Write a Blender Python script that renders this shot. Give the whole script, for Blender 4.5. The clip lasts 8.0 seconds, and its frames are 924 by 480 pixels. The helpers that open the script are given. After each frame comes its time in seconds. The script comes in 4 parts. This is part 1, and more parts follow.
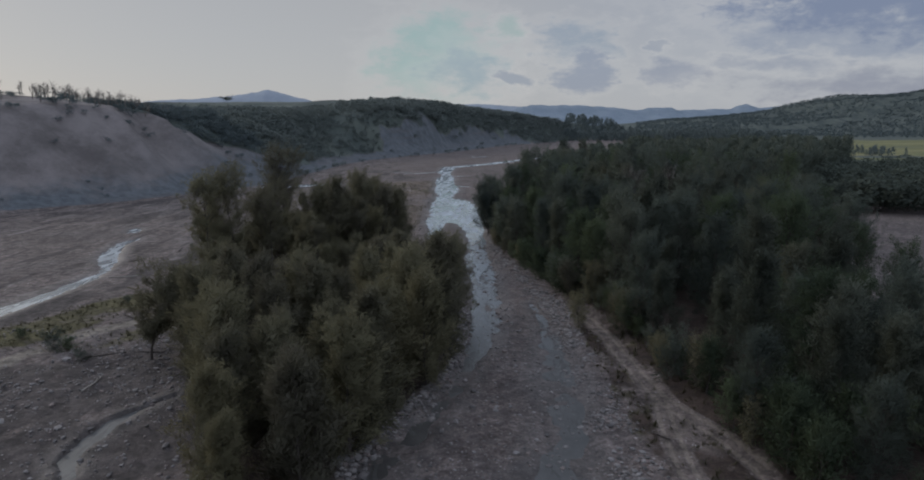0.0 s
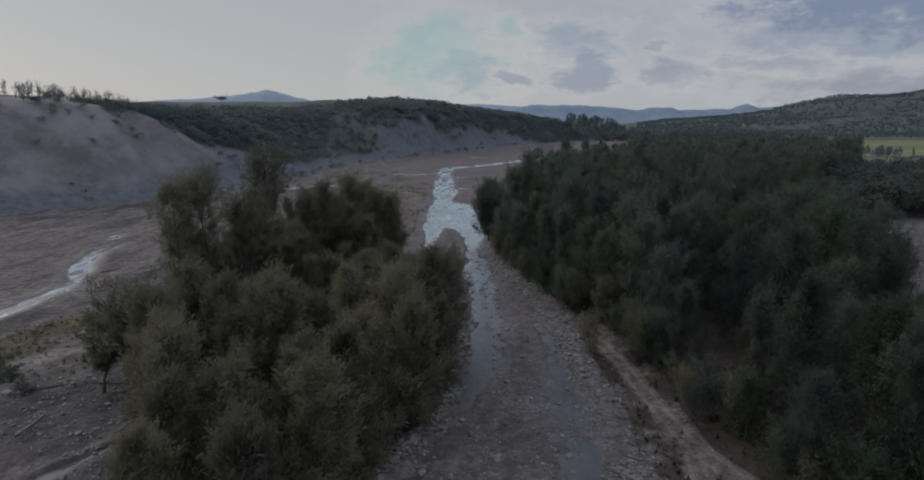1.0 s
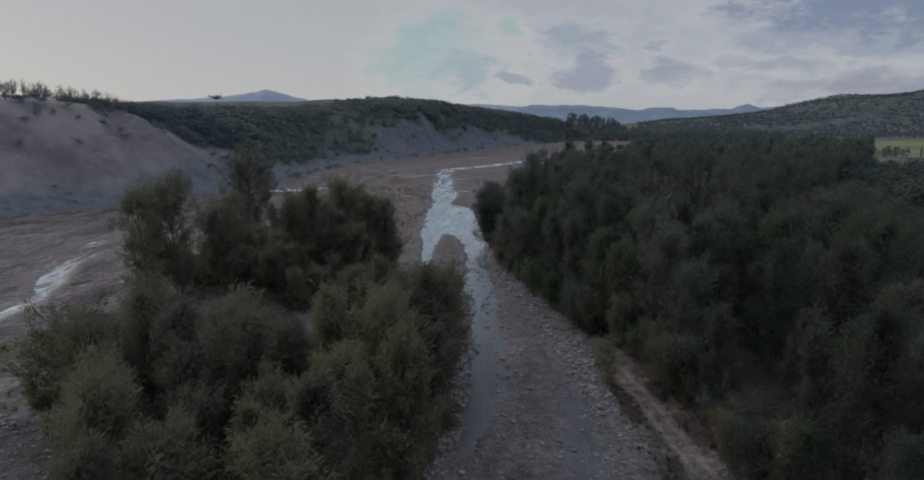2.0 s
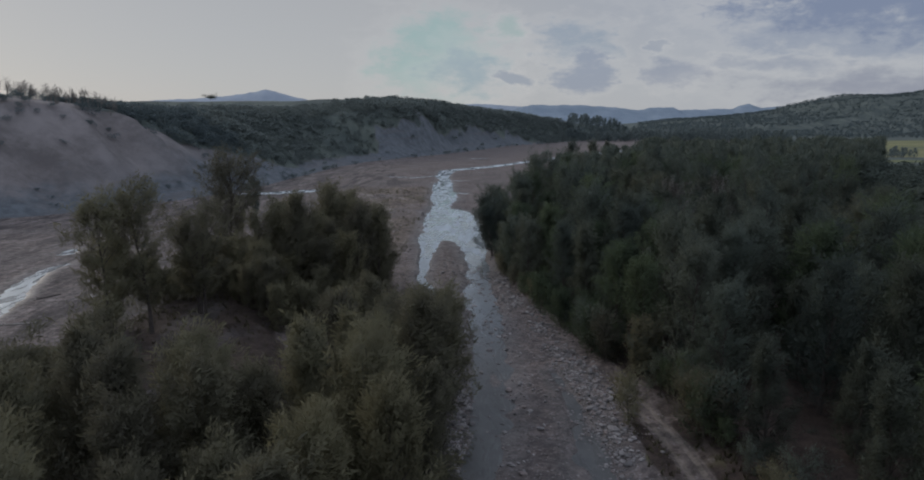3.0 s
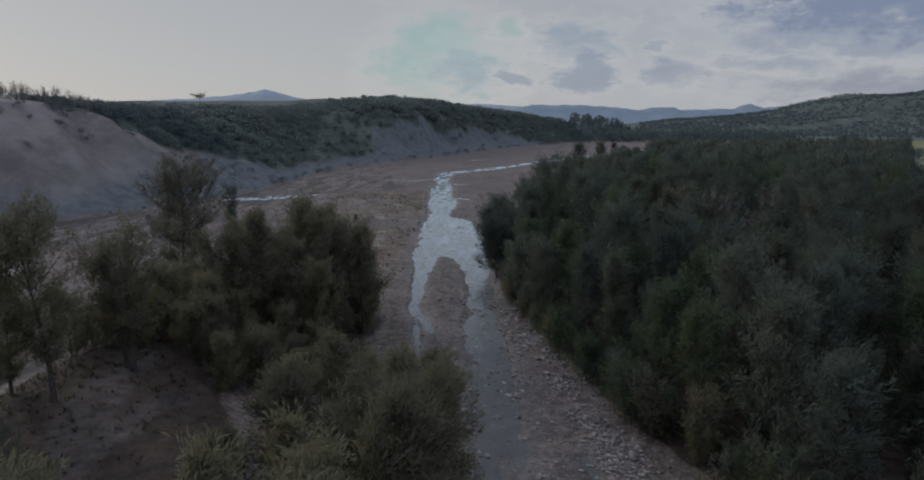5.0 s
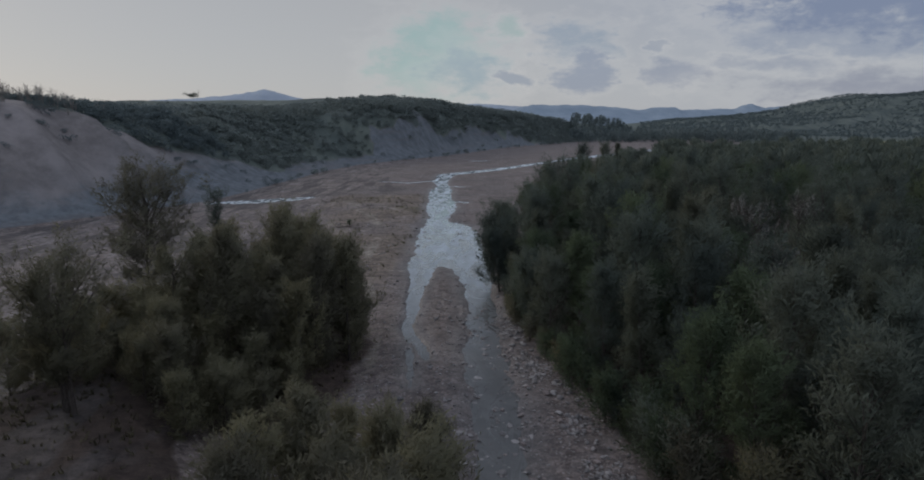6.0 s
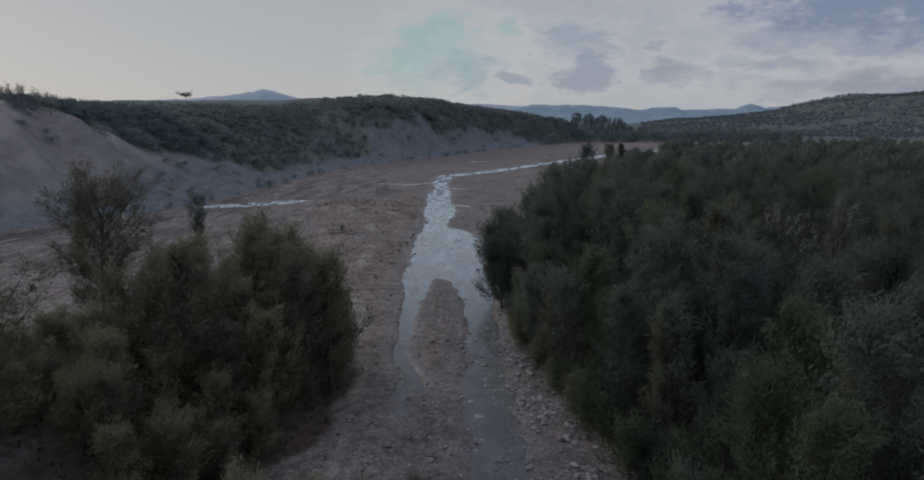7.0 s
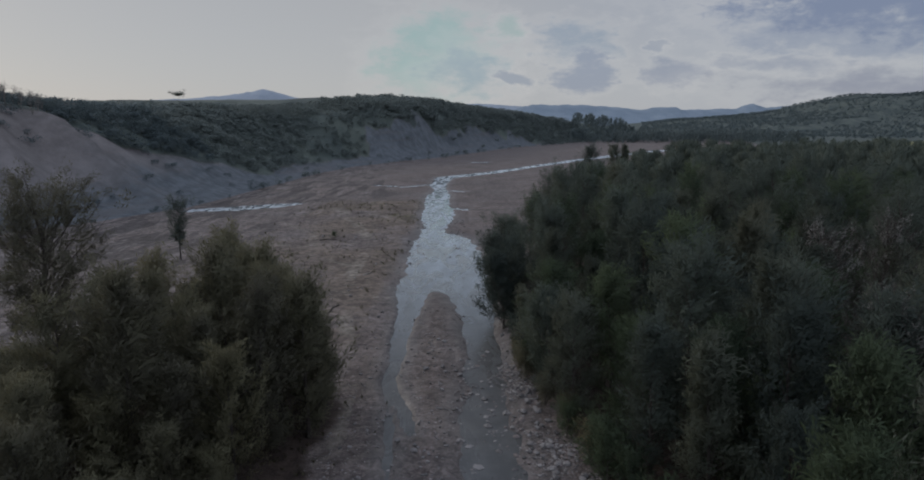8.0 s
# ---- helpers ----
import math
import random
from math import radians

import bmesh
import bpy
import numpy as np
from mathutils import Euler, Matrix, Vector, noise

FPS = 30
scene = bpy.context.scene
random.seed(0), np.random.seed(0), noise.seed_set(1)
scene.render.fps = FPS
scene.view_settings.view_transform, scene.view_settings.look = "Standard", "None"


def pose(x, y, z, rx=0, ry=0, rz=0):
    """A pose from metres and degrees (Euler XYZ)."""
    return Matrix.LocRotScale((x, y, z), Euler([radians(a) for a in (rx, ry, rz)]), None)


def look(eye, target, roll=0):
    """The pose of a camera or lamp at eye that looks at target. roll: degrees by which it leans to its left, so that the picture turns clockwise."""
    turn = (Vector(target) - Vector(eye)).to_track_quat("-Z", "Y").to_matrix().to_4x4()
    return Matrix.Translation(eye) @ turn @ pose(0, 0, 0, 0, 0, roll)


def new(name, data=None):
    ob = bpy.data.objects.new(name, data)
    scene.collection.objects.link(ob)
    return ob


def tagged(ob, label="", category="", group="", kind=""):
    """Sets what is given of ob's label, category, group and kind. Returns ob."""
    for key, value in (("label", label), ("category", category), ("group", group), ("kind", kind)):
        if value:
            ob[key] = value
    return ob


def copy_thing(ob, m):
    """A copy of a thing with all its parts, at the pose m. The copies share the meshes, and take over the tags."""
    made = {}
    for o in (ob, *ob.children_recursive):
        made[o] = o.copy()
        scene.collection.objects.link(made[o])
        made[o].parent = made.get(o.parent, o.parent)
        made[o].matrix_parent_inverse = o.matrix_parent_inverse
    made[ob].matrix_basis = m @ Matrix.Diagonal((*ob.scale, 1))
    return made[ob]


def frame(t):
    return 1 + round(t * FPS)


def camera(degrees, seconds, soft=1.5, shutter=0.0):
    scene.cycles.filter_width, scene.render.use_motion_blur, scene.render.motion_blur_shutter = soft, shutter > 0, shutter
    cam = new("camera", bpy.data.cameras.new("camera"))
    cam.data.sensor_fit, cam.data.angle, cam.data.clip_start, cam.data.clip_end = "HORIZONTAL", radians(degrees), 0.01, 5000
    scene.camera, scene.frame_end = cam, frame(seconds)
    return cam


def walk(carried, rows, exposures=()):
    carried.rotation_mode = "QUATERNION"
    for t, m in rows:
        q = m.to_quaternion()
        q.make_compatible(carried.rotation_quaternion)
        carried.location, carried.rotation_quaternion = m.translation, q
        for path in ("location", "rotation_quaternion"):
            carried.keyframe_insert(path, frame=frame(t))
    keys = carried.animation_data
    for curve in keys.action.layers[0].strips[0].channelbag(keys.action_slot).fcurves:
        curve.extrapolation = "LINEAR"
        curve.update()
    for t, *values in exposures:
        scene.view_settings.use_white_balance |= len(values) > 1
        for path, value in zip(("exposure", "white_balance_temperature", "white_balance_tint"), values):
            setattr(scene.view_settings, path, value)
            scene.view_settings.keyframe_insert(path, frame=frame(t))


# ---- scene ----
cam = camera(74.0, 8.0, 1.8)
PATH = [
    (0, 0, 0, 33.9),
    (0.5, 0.25, 5.55, 33.88),
    (1, 0.42, 11.2, 33.88),
    (1.5, 0.48, 16.75, 33.9),
    (1.7, 0.48, 18.92, 33.9),
    (2.8, 0.46, 30.7, 33.91),
    (3, 0.45, 32.83, 33.92),
    (3.5, 0.44, 38.12, 33.95),
    (4, 0.44, 43.5, 34),
    (4.5, 0.44, 48.85, 34.03),
    (4.7, 0.45, 51.05, 34.04),
    (5.8, 0.58, 63.75, 34.08),
    (6, 0.62, 66.1, 34.09),
    (6.5, 0.7, 71.77, 34.1),
    (7, 0.81, 77.42, 34.1),
    (7.5, 0.95, 82.85, 34.12),
    (8, 1.13, 88.22, 34.15),
]
walk(cam, [(t, pose(x, y, z, 79.21, 0, 0)) for t, x, y, z in PATH])

# ---- sky and light ----
SUN_AZ, SUN_EL = radians(-52), radians(24)   # ahead and to the left of the flight, low
world = bpy.data.worlds.new("sky")
scene.world = world
world.use_nodes = True


class Nodes:
    """A short way to write node trees."""

    def __init__(self, tree):
        self.t = tree
        tree.nodes.clear()

    def add(self, kind, **inputs):
        n = self.t.nodes.new(kind)
        for k, v in inputs.items():
            self.put(n, k, v)
        return n

    def put(self, n, k, v):
        key = int(k[1:]) if k[0] == "i" and k[1:].isdigit() else k.replace("_", " ")
        if isinstance(v, bpy.types.NodeSocket):
            self.t.links.new(v, n.inputs[key])
        else:
            n.inputs[key].default_value = v

    def math(self, op, a, b=0.0, c=None, clamp=False):
        n = self.add("ShaderNodeMath", i0=a, i1=b)
        if c is not None:
            self.put(n, "i2", c)
        n.operation, n.use_clamp = op, clamp
        return n.outputs[0]

    def step(self, v, lo, hi, a=0.0, b=1.0):
        n = self.add("ShaderNodeMapRange", i0=v, i1=lo, i2=hi, i3=a, i4=b)
        n.interpolation_type = "SMOOTHSTEP"
        return n.outputs[0]

    def mix(self, f, a, b):
        n = self.t.nodes.new("ShaderNodeMix")
        n.data_type = "RGBA"
        for i, v in ((0, f), (6, a), (7, b)):
            if isinstance(v, bpy.types.NodeSocket):
                self.t.links.new(v, n.inputs[i])
            else:
                n.inputs[i].default_value = v if i == 0 else (*v, 1)
        return n.outputs[2]

    def noise(self, vec, scale, detail=4.0, rough=0.55, dist=0.0):
        n = self.add("ShaderNodeTexNoise", Vector=vec, Scale=scale, Detail=detail, Roughness=rough, Distortion=dist)
        return n.outputs[0]


W = Nodes(world.node_tree)
coord = W.add("ShaderNodeTexCoord").outputs["Generated"]
sep = W.add("ShaderNodeSeparateXYZ", i0=coord)
dx, dy, dz = sep.outputs
ahead = W.math("MAXIMUM", dy, 0.05)
su, sv = W.math("DIVIDE", dx, ahead), W.math("DIVIDE", dz, ahead)
wide = W.add("ShaderNodeMapping", Vector=coord, Scale=(1, 1, 2.2)).outputs[0]
fluff = W.math("SUBTRACT", W.noise(wide, 15.0, 9.0, 0.58, 0.3), 0.5)
broad = W.noise(wide, 2.2, 6.0, 0.6)
nish = W.add("ShaderNodeTexSky")
nish.sky_type, nish.sun_disc, nish.sun_elevation, nish.sun_rotation = "NISHITA", False, SUN_EL, SUN_AZ
# bright veil of thin overcast, brightest round the sun
sun_dir = (math.sin(SUN_AZ) * math.cos(SUN_EL), math.cos(SUN_AZ) * math.cos(SUN_EL), math.sin(SUN_EL))
dotn = W.add("ShaderNodeVectorMath", i0=coord, i1=sun_dir)
dotn.operation = "DOT_PRODUCT"
glow = W.step(dotn.outputs["Value"], 0.93, 1.0)
veil = W.mix(W.step(su, -0.15, 0.75), (0.435, 0.445, 0.468), (0.405, 0.43, 0.48))
veil = W.mix(W.step(dz, 0.0, 0.30), veil, W.mix(W.step(su, -0.1, 0.5), (0.385, 0.394, 0.415), (0.305, 0.34, 0.42)))
veil = W.mix(glow, veil, (0.92, 0.91, 0.89))
# separate clouds: centre across, centre up, half width, half height, softness, colour
clouds = (
    (-0.030, 0.100, 0.118, 0.078, 1.2, (0.305, 0.425, 0.432)),
    (0.018, 0.078, 0.078, 0.046, 1.2, (0.310, 0.380, 0.440)),
    (0.072, 0.146, 0.034, 0.014, 1.2, (0.350, 0.430, 0.435)),
    (0.180, 0.128, 0.075, 0.036, 0.9, (0.290, 0.340, 0.415)),
    (0.190, 0.078, 0.052, 0.036, 0.8, (0.278, 0.315, 0.400)),
    (0.095, 0.066, 0.028, 0.014, 0.8, (0.300, 0.335, 0.405)),
    (0.335, 0.078, 0.064, 0.026, 0.8, (0.285, 0.315, 0.395)),
    (0.325, 0.118, 0.018, 0.011, 0.9, (0.320, 0.350, 0.415)),
    (0.640, 0.160, 0.270, 0.058, 0.8, (0.225, 0.272, 0.375)),
    (0.850, 0.205, 0.500, 0.080, 0.7, (0.190, 0.232, 0.345)),
    (0.720, 0.060, 0.340, 0.034, 1.3, (0.268, 0.290, 0.365)),
    (0.500, 0.094, 0.120, 0.016, 1.4, (0.305, 0.335, 0.410)),
)
# ragged outlines: the clouds' own coordinates are stirred at two scales
warp = W.add("ShaderNodeTexNoise", Vector=wide, Scale=9.0, Detail=8.0, Roughness=0.62)
stir = W.add("ShaderNodeSeparateColor", i0=warp.outputs["Color"]).outputs
cu = W.math("ADD", su, W.math("MULTIPLY", W.math("SUBTRACT", stir[0], 0.5), 0.17))
cv = W.math("ADD", sv, W.math("MULTIPLY", W.math("SUBTRACT", stir[1], 0.5), 0.085))
wisps = W.math("SUBTRACT", W.noise(wide, 48.0, 6.0, 0.6, 0.4), 0.5)
front = W.step(dy, 0.1, 0.3)
sky_col = veil
for u0, v0, a, b, soft, col in clouds:
    eu = W.math("POWER", W.math("ABSOLUTE", W.math("DIVIDE", W.math("SUBTRACT", cu, u0), a)), 2.0)
    ev = W.math("POWER", W.math("ABSOLUTE", W.math("DIVIDE", W.math("SUBTRACT", cv, v0), b)), 2.0)
    body = W.math("SUBTRACT", 1.0, W.math("ADD", eu, ev))
    body = W.math("ADD", body, W.math("ADD", W.math("MULTIPLY", fluff, 2.4), W.math("MULTIPLY", wisps, 1.3)))
    rim = W.math("MULTIPLY", W.step(body, -1.1, 0.2), front)
    sky_col = W.mix(W.math("MULTIPLY", rim, 0.24), sky_col, (0.56, 0.56, 0.57))
    body = W.math("MULTIPLY", W.step(body, -0.2, soft), front)
    sky_col = W.mix(W.math("MULTIPLY", body, 0.92), sky_col, col)
# loose cloud over the rest of the sky
sky_col = W.mix(W.step(W.math("MULTIPLY", dy, -1.0), 0.0, 0.6), sky_col, (0.42, 0.48, 0.62))
sky_col = W.mix(W.step(dz, 0.45, 0.85), sky_col, (0.70, 0.78, 0.97))
deck = W.math("MULTIPLY", W.step(dz, 0.22, 0.36), W.step(dz, 0.75, 0.5))
sky_col = W.mix(W.math("MULTIPLY", deck, 0.85), sky_col, (0.35, 0.395, 0.48))
rest = W.math("MULTIPLY", W.step(broad, 0.52, 0.70), W.step(dz, 0.22, 0.5))
sky_col = W.mix(W.math("MULTIPLY", rest, 0.6), sky_col, (0.30, 0.32, 0.38))
bg_sky = W.add("ShaderNodeBackground", Color=nish.outputs[0], Strength=0.07)
bg_cloud = W.add("ShaderNodeBackground", Color=sky_col, Strength=1.0)
both = W.add("ShaderNodeMixShader", i0=0.9, i1=bg_sky.outputs[0], i2=bg_cloud.outputs[0])
W.add("ShaderNodeOutputWorld", Surface=both.outputs[0])

sun = new("sun", bpy.data.lights.new("sun", "SUN"))
sun.data.energy, sun.data.angle, sun.data.color = 0.8, radians(14), (1.0, 0.93, 0.84)
sun.matrix_world = look(Vector(sun_dir) * 300, (0, 0, 0))


# ---- materials ----
def material(name, build):
    m = bpy.data.materials.new(name)
    m.use_nodes = True
    build(Nodes(m.node_tree))
    return m


def surface(N, color, rough=0.85, bump=None, dist=0.1, strength=0.6, **more):
    p = N.add("ShaderNodeBsdfPrincipled", Base_Color=color, Roughness=rough, **more)
    if bump is not None:
        N.put(p, "Normal", N.add("ShaderNodeBump", Strength=strength, Distance=dist, Height=bump).outputs[0])
    N.add("ShaderNodeOutputMaterial", Surface=p.outputs[0])
    return p


def attr(N, name):
    n = N.add("ShaderNodeAttribute")
    n.attribute_name = name
    return n.outputs["Fac"]


def ground_nodes(N):
    pos = N.add("ShaderNodeNewGeometry").outputs["Position"]
    stones = N.add("ShaderNodeTexVoronoi", Vector=pos, Scale=2.6)
    cobble = N.add("ShaderNodeTexVoronoi", Vector=pos, Scale=0.9)
    stone_tone = N.add("ShaderNodeSeparateColor", i0=stones.outputs["Color"]).outputs[0]
    fine = N.noise(pos, 5.0, 5, 0.7)
    mid = N.noise(pos, 0.35, 6, 0.62)
    far = N.noise(pos, 0.035, 5, 0.6)
    gravel = N.mix(stone_tone, (0.092, 0.072, 0.065), (0.208, 0.170, 0.155))
    gravel = N.mix(N.step(mid, 0.35, 0.7), gravel, (0.120, 0.102, 0.096))
    gravel = N.mix(N.math("MULTIPLY", N.step(far, 0.45, 0.62), 0.55), gravel, (0.103, 0.090, 0.087))
    for scale, share in ((1.9, 0.90), (3.6, 0.80)):
        cell = N.add("ShaderNodeTexVoronoi", Vector=pos, Scale=scale)
        pick = N.add("ShaderNodeSeparateColor", i0=cell.outputs["Color"]).outputs
        cover = N.math("MULTIPLY", N.step(cell.outputs["Distance"], 0.36, 0.24), N.step(pick[1], share, share + 0.02))
        gravel = N.mix(N.math("MULTIPLY", cover, 0.85), gravel, N.mix(pick[2], (0.165, 0.152, 0.148), (0.36, 0.335, 0.32)))
    sand = N.mix(N.step(mid, 0.3, 0.7), (0.108, 0.084, 0.068), (0.166, 0.134, 0.110))
    sand = N.mix(N.math("MULTIPLY", N.step(fine, 0.48, 0.72), 0.6), sand, (0.066, 0.054, 0.047))
    col = N.mix(N.step(N.math("ADD", attr(N, "sand"), N.math("MULTIPLY", N.math("SUBTRACT", mid, 0.5), 0.7)), 0.3, 0.7), gravel, sand)
    pale = N.mix(fine, (0.160, 0.138, 0.112), (0.240, 0.214, 0.182))
    col = N.mix(N.step(N.math("ADD", attr(N, "pale"), N.math("MULTIPLY", N.math("SUBTRACT", mid, 0.5), 0.9)), 0.35, 0.75), col, pale)
    turf = N.mix(fine, (0.052, 0.048, 0.024), (0.122, 0.108, 0.055))
    col = N.mix(N.step(N.math("ADD", attr(N, "grass"), N.math("MULTIPLY", N.math("SUBTRACT", mid, 0.5), 1.3)), 0.4, 0.75), col, turf)
    litter = N.mix(fine, (0.030, 0.022, 0.018), (0.072, 0.051, 0.041))
    col = N.mix(N.step(N.math("ADD", attr(N, "litter"), N.math("MULTIPLY", N.math("SUBTRACT", mid, 0.5), 0.6)), 0.35, 0.65), col, litter)
    # cliff: grey marl with runnels, its colour blued for haze; hillside scrub ground
    streak = N.add("ShaderNodeMapping", Vector=pos, Scale=(0.22, 0.22, 0.03)).outputs[0]
    runs = N.noise(streak, 1.0, 6, 0.65)
    hazed_marl = N.mix(N.step(runs, 0.35, 0.68), (0.082, 0.093, 0.103), (0.136, 0.150, 0.164))
    place = N.add("ShaderNodeSeparateXYZ", i0=pos).outputs
    strata = N.noise(N.add("ShaderNodeMapping", Vector=pos, Scale=(0.012, 0.012, 0.22)).outputs[0], 1.0, 6, 0.7, 0.8)
    hazed_marl = N.mix(N.math("MULTIPLY", N.step(strata, 0.50, 0.66), 0.55), hazed_marl, (0.120, 0.112, 0.112))
    soil = N.mix(N.step(N.noise(pos, 0.045, 8, 0.7), 0.35, 0.66), (0.138, 0.122, 0.116), (0.256, 0.228, 0.220))
    high = N.math("ADD", place[2], N.math("ADD", N.math("MULTIPLY", N.math("SUBTRACT", far, 0.5), 40.0), N.math("MULTIPLY", N.math("SUBTRACT", mid, 0.5), 10.0)))
    hazed_marl = N.mix(N.math("MULTIPLY", N.math("MULTIPLY", N.step(high, 2.0, 16.0), N.step(place[0], -105.0, -170.0)), 0.9), hazed_marl, soil)
    col = N.mix(N.step(N.math("ADD", attr(N, "bare"), N.math("MULTIPLY", N.math("SUBTRACT", mid, 0.5), 0.5)), 0.35, 0.65), col, hazed_marl)
    scrub = N.mix(N.step(N.noise(pos, 0.02, 7, 0.7), 0.38, 0.66), (0.058, 0.074, 0.069), (0.112, 0.130, 0.110))
    col = N.mix(N.step(attr(N, "scrub"), 0.3, 0.7), col, scrub)
    field = N.mix(N.step(N.noise(N.add("ShaderNodeMapping", Vector=pos, Scale=(0.006, 0.022, 0.01)).outputs[0], 1.0, 3, 0.6), 0.4, 0.6), (0.115, 0.130, 0.052), (0.215, 0.200, 0.095))
    col = N.mix(attr(N, "field"), col, field)
    rut = N.mix(fine, (0.145, 0.120, 0.100), (0.230, 0.195, 0.167))
    col = N.mix(N.step(N.math("ADD", attr(N, "rut"), N.math("MULTIPLY", N.math("SUBTRACT", fine, 0.5), 0.4)), 0.3, 0.75), col, rut)
    mud = N.mix(fine, (0.048, 0.041, 0.039), (0.096, 0.083, 0.079))
    col = N.mix(N.math("MULTIPLY", N.step(N.math("ADD", attr(N, "mud"), N.math("MULTIPLY", N.math("SUBTRACT", mid, 0.5), 0.9)), 0.3, 0.8), 0.85), col, mud)
    drift = N.add("ShaderNodeMapping", Vector=pos, Rotation=(0, 0, 0.6), Scale=(0.30, 0.045, 0.1)).outputs[0]
    lanes = N.noise(drift, 1.0, 7, 0.68, 0.6)
    west = N.math("MULTIPLY", N.step(N.add("ShaderNodeSeparateXYZ", i0=pos).outputs[0], -42.0, -62.0), N.math("SUBTRACT", 1.0, N.math("MAXIMUM", N.math("MAXIMUM", attr(N, "bare"), attr(N, "scrub")), N.math("MAXIMUM", attr(N, "pale"), attr(N, "grass"))), clamp=True))
    col = N.mix(N.math("MULTIPLY", N.math("MULTIPLY", N.step(lanes, 0.52, 0.60), west), 0.62), col, (0.050, 0.043, 0.042))
    col = N.mix(N.math("MULTIPLY", N.math("MULTIPLY", N.step(lanes, 0.44, 0.36), west), 0.5), col, (0.235, 0.208, 0.198))
    wet = attr(N, "wet")
    col = N.mix(N.math("MULTIPLY", wet, 0.42), col, (0.038, 0.035, 0.032))
    grit = N.noise(pos, 0.55, 10, 0.80)
    patch = N.noise(pos, 0.07, 6, 0.65)
    mottle = N.math("MULTIPLY", N.step(grit, 0.30, 0.70, 0.42, 1.62), N.step(patch, 0.3, 0.7, 0.72, 1.25))
    tint = N.add("ShaderNodeMix")
    tint.data_type, tint.blend_type = "RGBA", "MULTIPLY"
    N.put(tint, "i0", N.math("SUBTRACT", 1.0, N.math("MAXIMUM", attr(N, "bare"), attr(N, "scrub")), clamp=True))
    N.t.links.new(col, tint.inputs[6])
    N.t.links.new(mottle, tint.inputs[7])
    col = tint.outputs[2]
    height = N.math("ADD", N.math("MULTIPLY", stones.outputs["Distance"], -0.35), N.math("MULTIPLY", cobble.outputs["Distance"], -0.3))
    height = N.math("ADD", N.math("ADD", height, N.math("MULTIPLY", mid, 0.8)), N.math("MULTIPLY", grit, 1.6))
    surface(N, col, N.math("SUBTRACT", 0.92, N.math("MULTIPLY", wet, 0.52)), height, 0.25, N.math("SUBTRACT", 0.7, N.math("MULTIPLY", wet, 0.45)), Specular_IOR_Level=N.math("ADD", 0.3, N.math("MULTIPLY", wet, 0.3)))


def water_nodes(N):
    pos = N.add("ShaderNodeNewGeometry").outputs["Position"]
    ripples = N.math("ADD", N.noise(N.add("ShaderNodeMapping", Vector=pos, Scale=(1.6, 0.6, 1)).outputs[0], 1.4, 5, 0.6, 0.4),
                     N.math("MULTIPLY", N.noise(pos, 0.25, 3, 0.5), 0.8))
    silt = N.mix(N.step(N.noise(pos, 0.3, 7, 0.7), 0.35, 0.7), (0.062, 0.060, 0.056), (0.098, 0.094, 0.088))
    relief = N.add("ShaderNodeBump", Strength=0.32, Distance=0.06, Height=ripples).outputs[0]
    body = N.add("ShaderNodeBsdfPrincipled", Base_Color=silt, Roughness=0.5, Normal=relief, Specular_IOR_Level=0.3)
    swirl = N.noise(N.add("ShaderNodeMapping", Vector=pos, Scale=(0.22, 0.07, 1)).outputs[0], 1.0, 6, 0.65, 1.5)
    sheen = N.add("ShaderNodeBsdfGlossy", Color=(0.80, 0.88, 0.95, 1), Roughness=N.step(swirl, 0.38, 0.62, 0.14, 0.42), Normal=relief)
    facing = N.add("ShaderNodeLayerWeight", Blend=0.5, Normal=relief).outputs["Facing"]
    N.add("ShaderNodeOutputMaterial", Surface=N.add("ShaderNodeMixShader", i0=N.math("MULTIPLY", N.step(facing, 0.58, 0.93, 0.05, 0.92), N.step(N.noise(N.add("ShaderNodeMapping", Vector=pos, Scale=(0.30, 0.09, 1)).outputs[0], 1.0, 7, 0.7, 1.2), 0.30, 0.66, 1.0, 0.66)), i1=body.outputs[0], i2=sheen.outputs[0]).outputs[0])


def leaf_nodes(dark, light, dry=0.05):
    def build(N):
        geo = N.add("ShaderNodeNewGeometry")
        rnd, each = geo.outputs["Random Per Island"], N.add("ShaderNodeObjectInfo").outputs["Random"]
        clump = N.noise(geo.outputs["Position"], 0.55, 3, 0.6)
        tone = N.math("ADD", N.math("MULTIPLY", rnd, 0.10), N.math("ADD", N.math("MULTIPLY", each, 0.46), N.math("MULTIPLY", clump, 0.60)))
        col = N.mix(N.step(tone, 0.2, 0.95), dark, light)
        col = N.mix(N.math("MULTIPLY", N.step(each, 0.7, 1.0), dry * 4), col, (0.12, 0.095, 0.055))
        p = N.add("ShaderNodeBsdfPrincipled", Base_Color=col, Roughness=0.85, Specular_IOR_Level=0.1)
        back = N.add("ShaderNodeBsdfTranslucent", Color=col)
        N.add("ShaderNodeOutputMaterial", Surface=N.add("ShaderNodeMixShader", i0=0.46, i1=p.outputs[0], i2=back.outputs[0]).outputs[0])
    return build


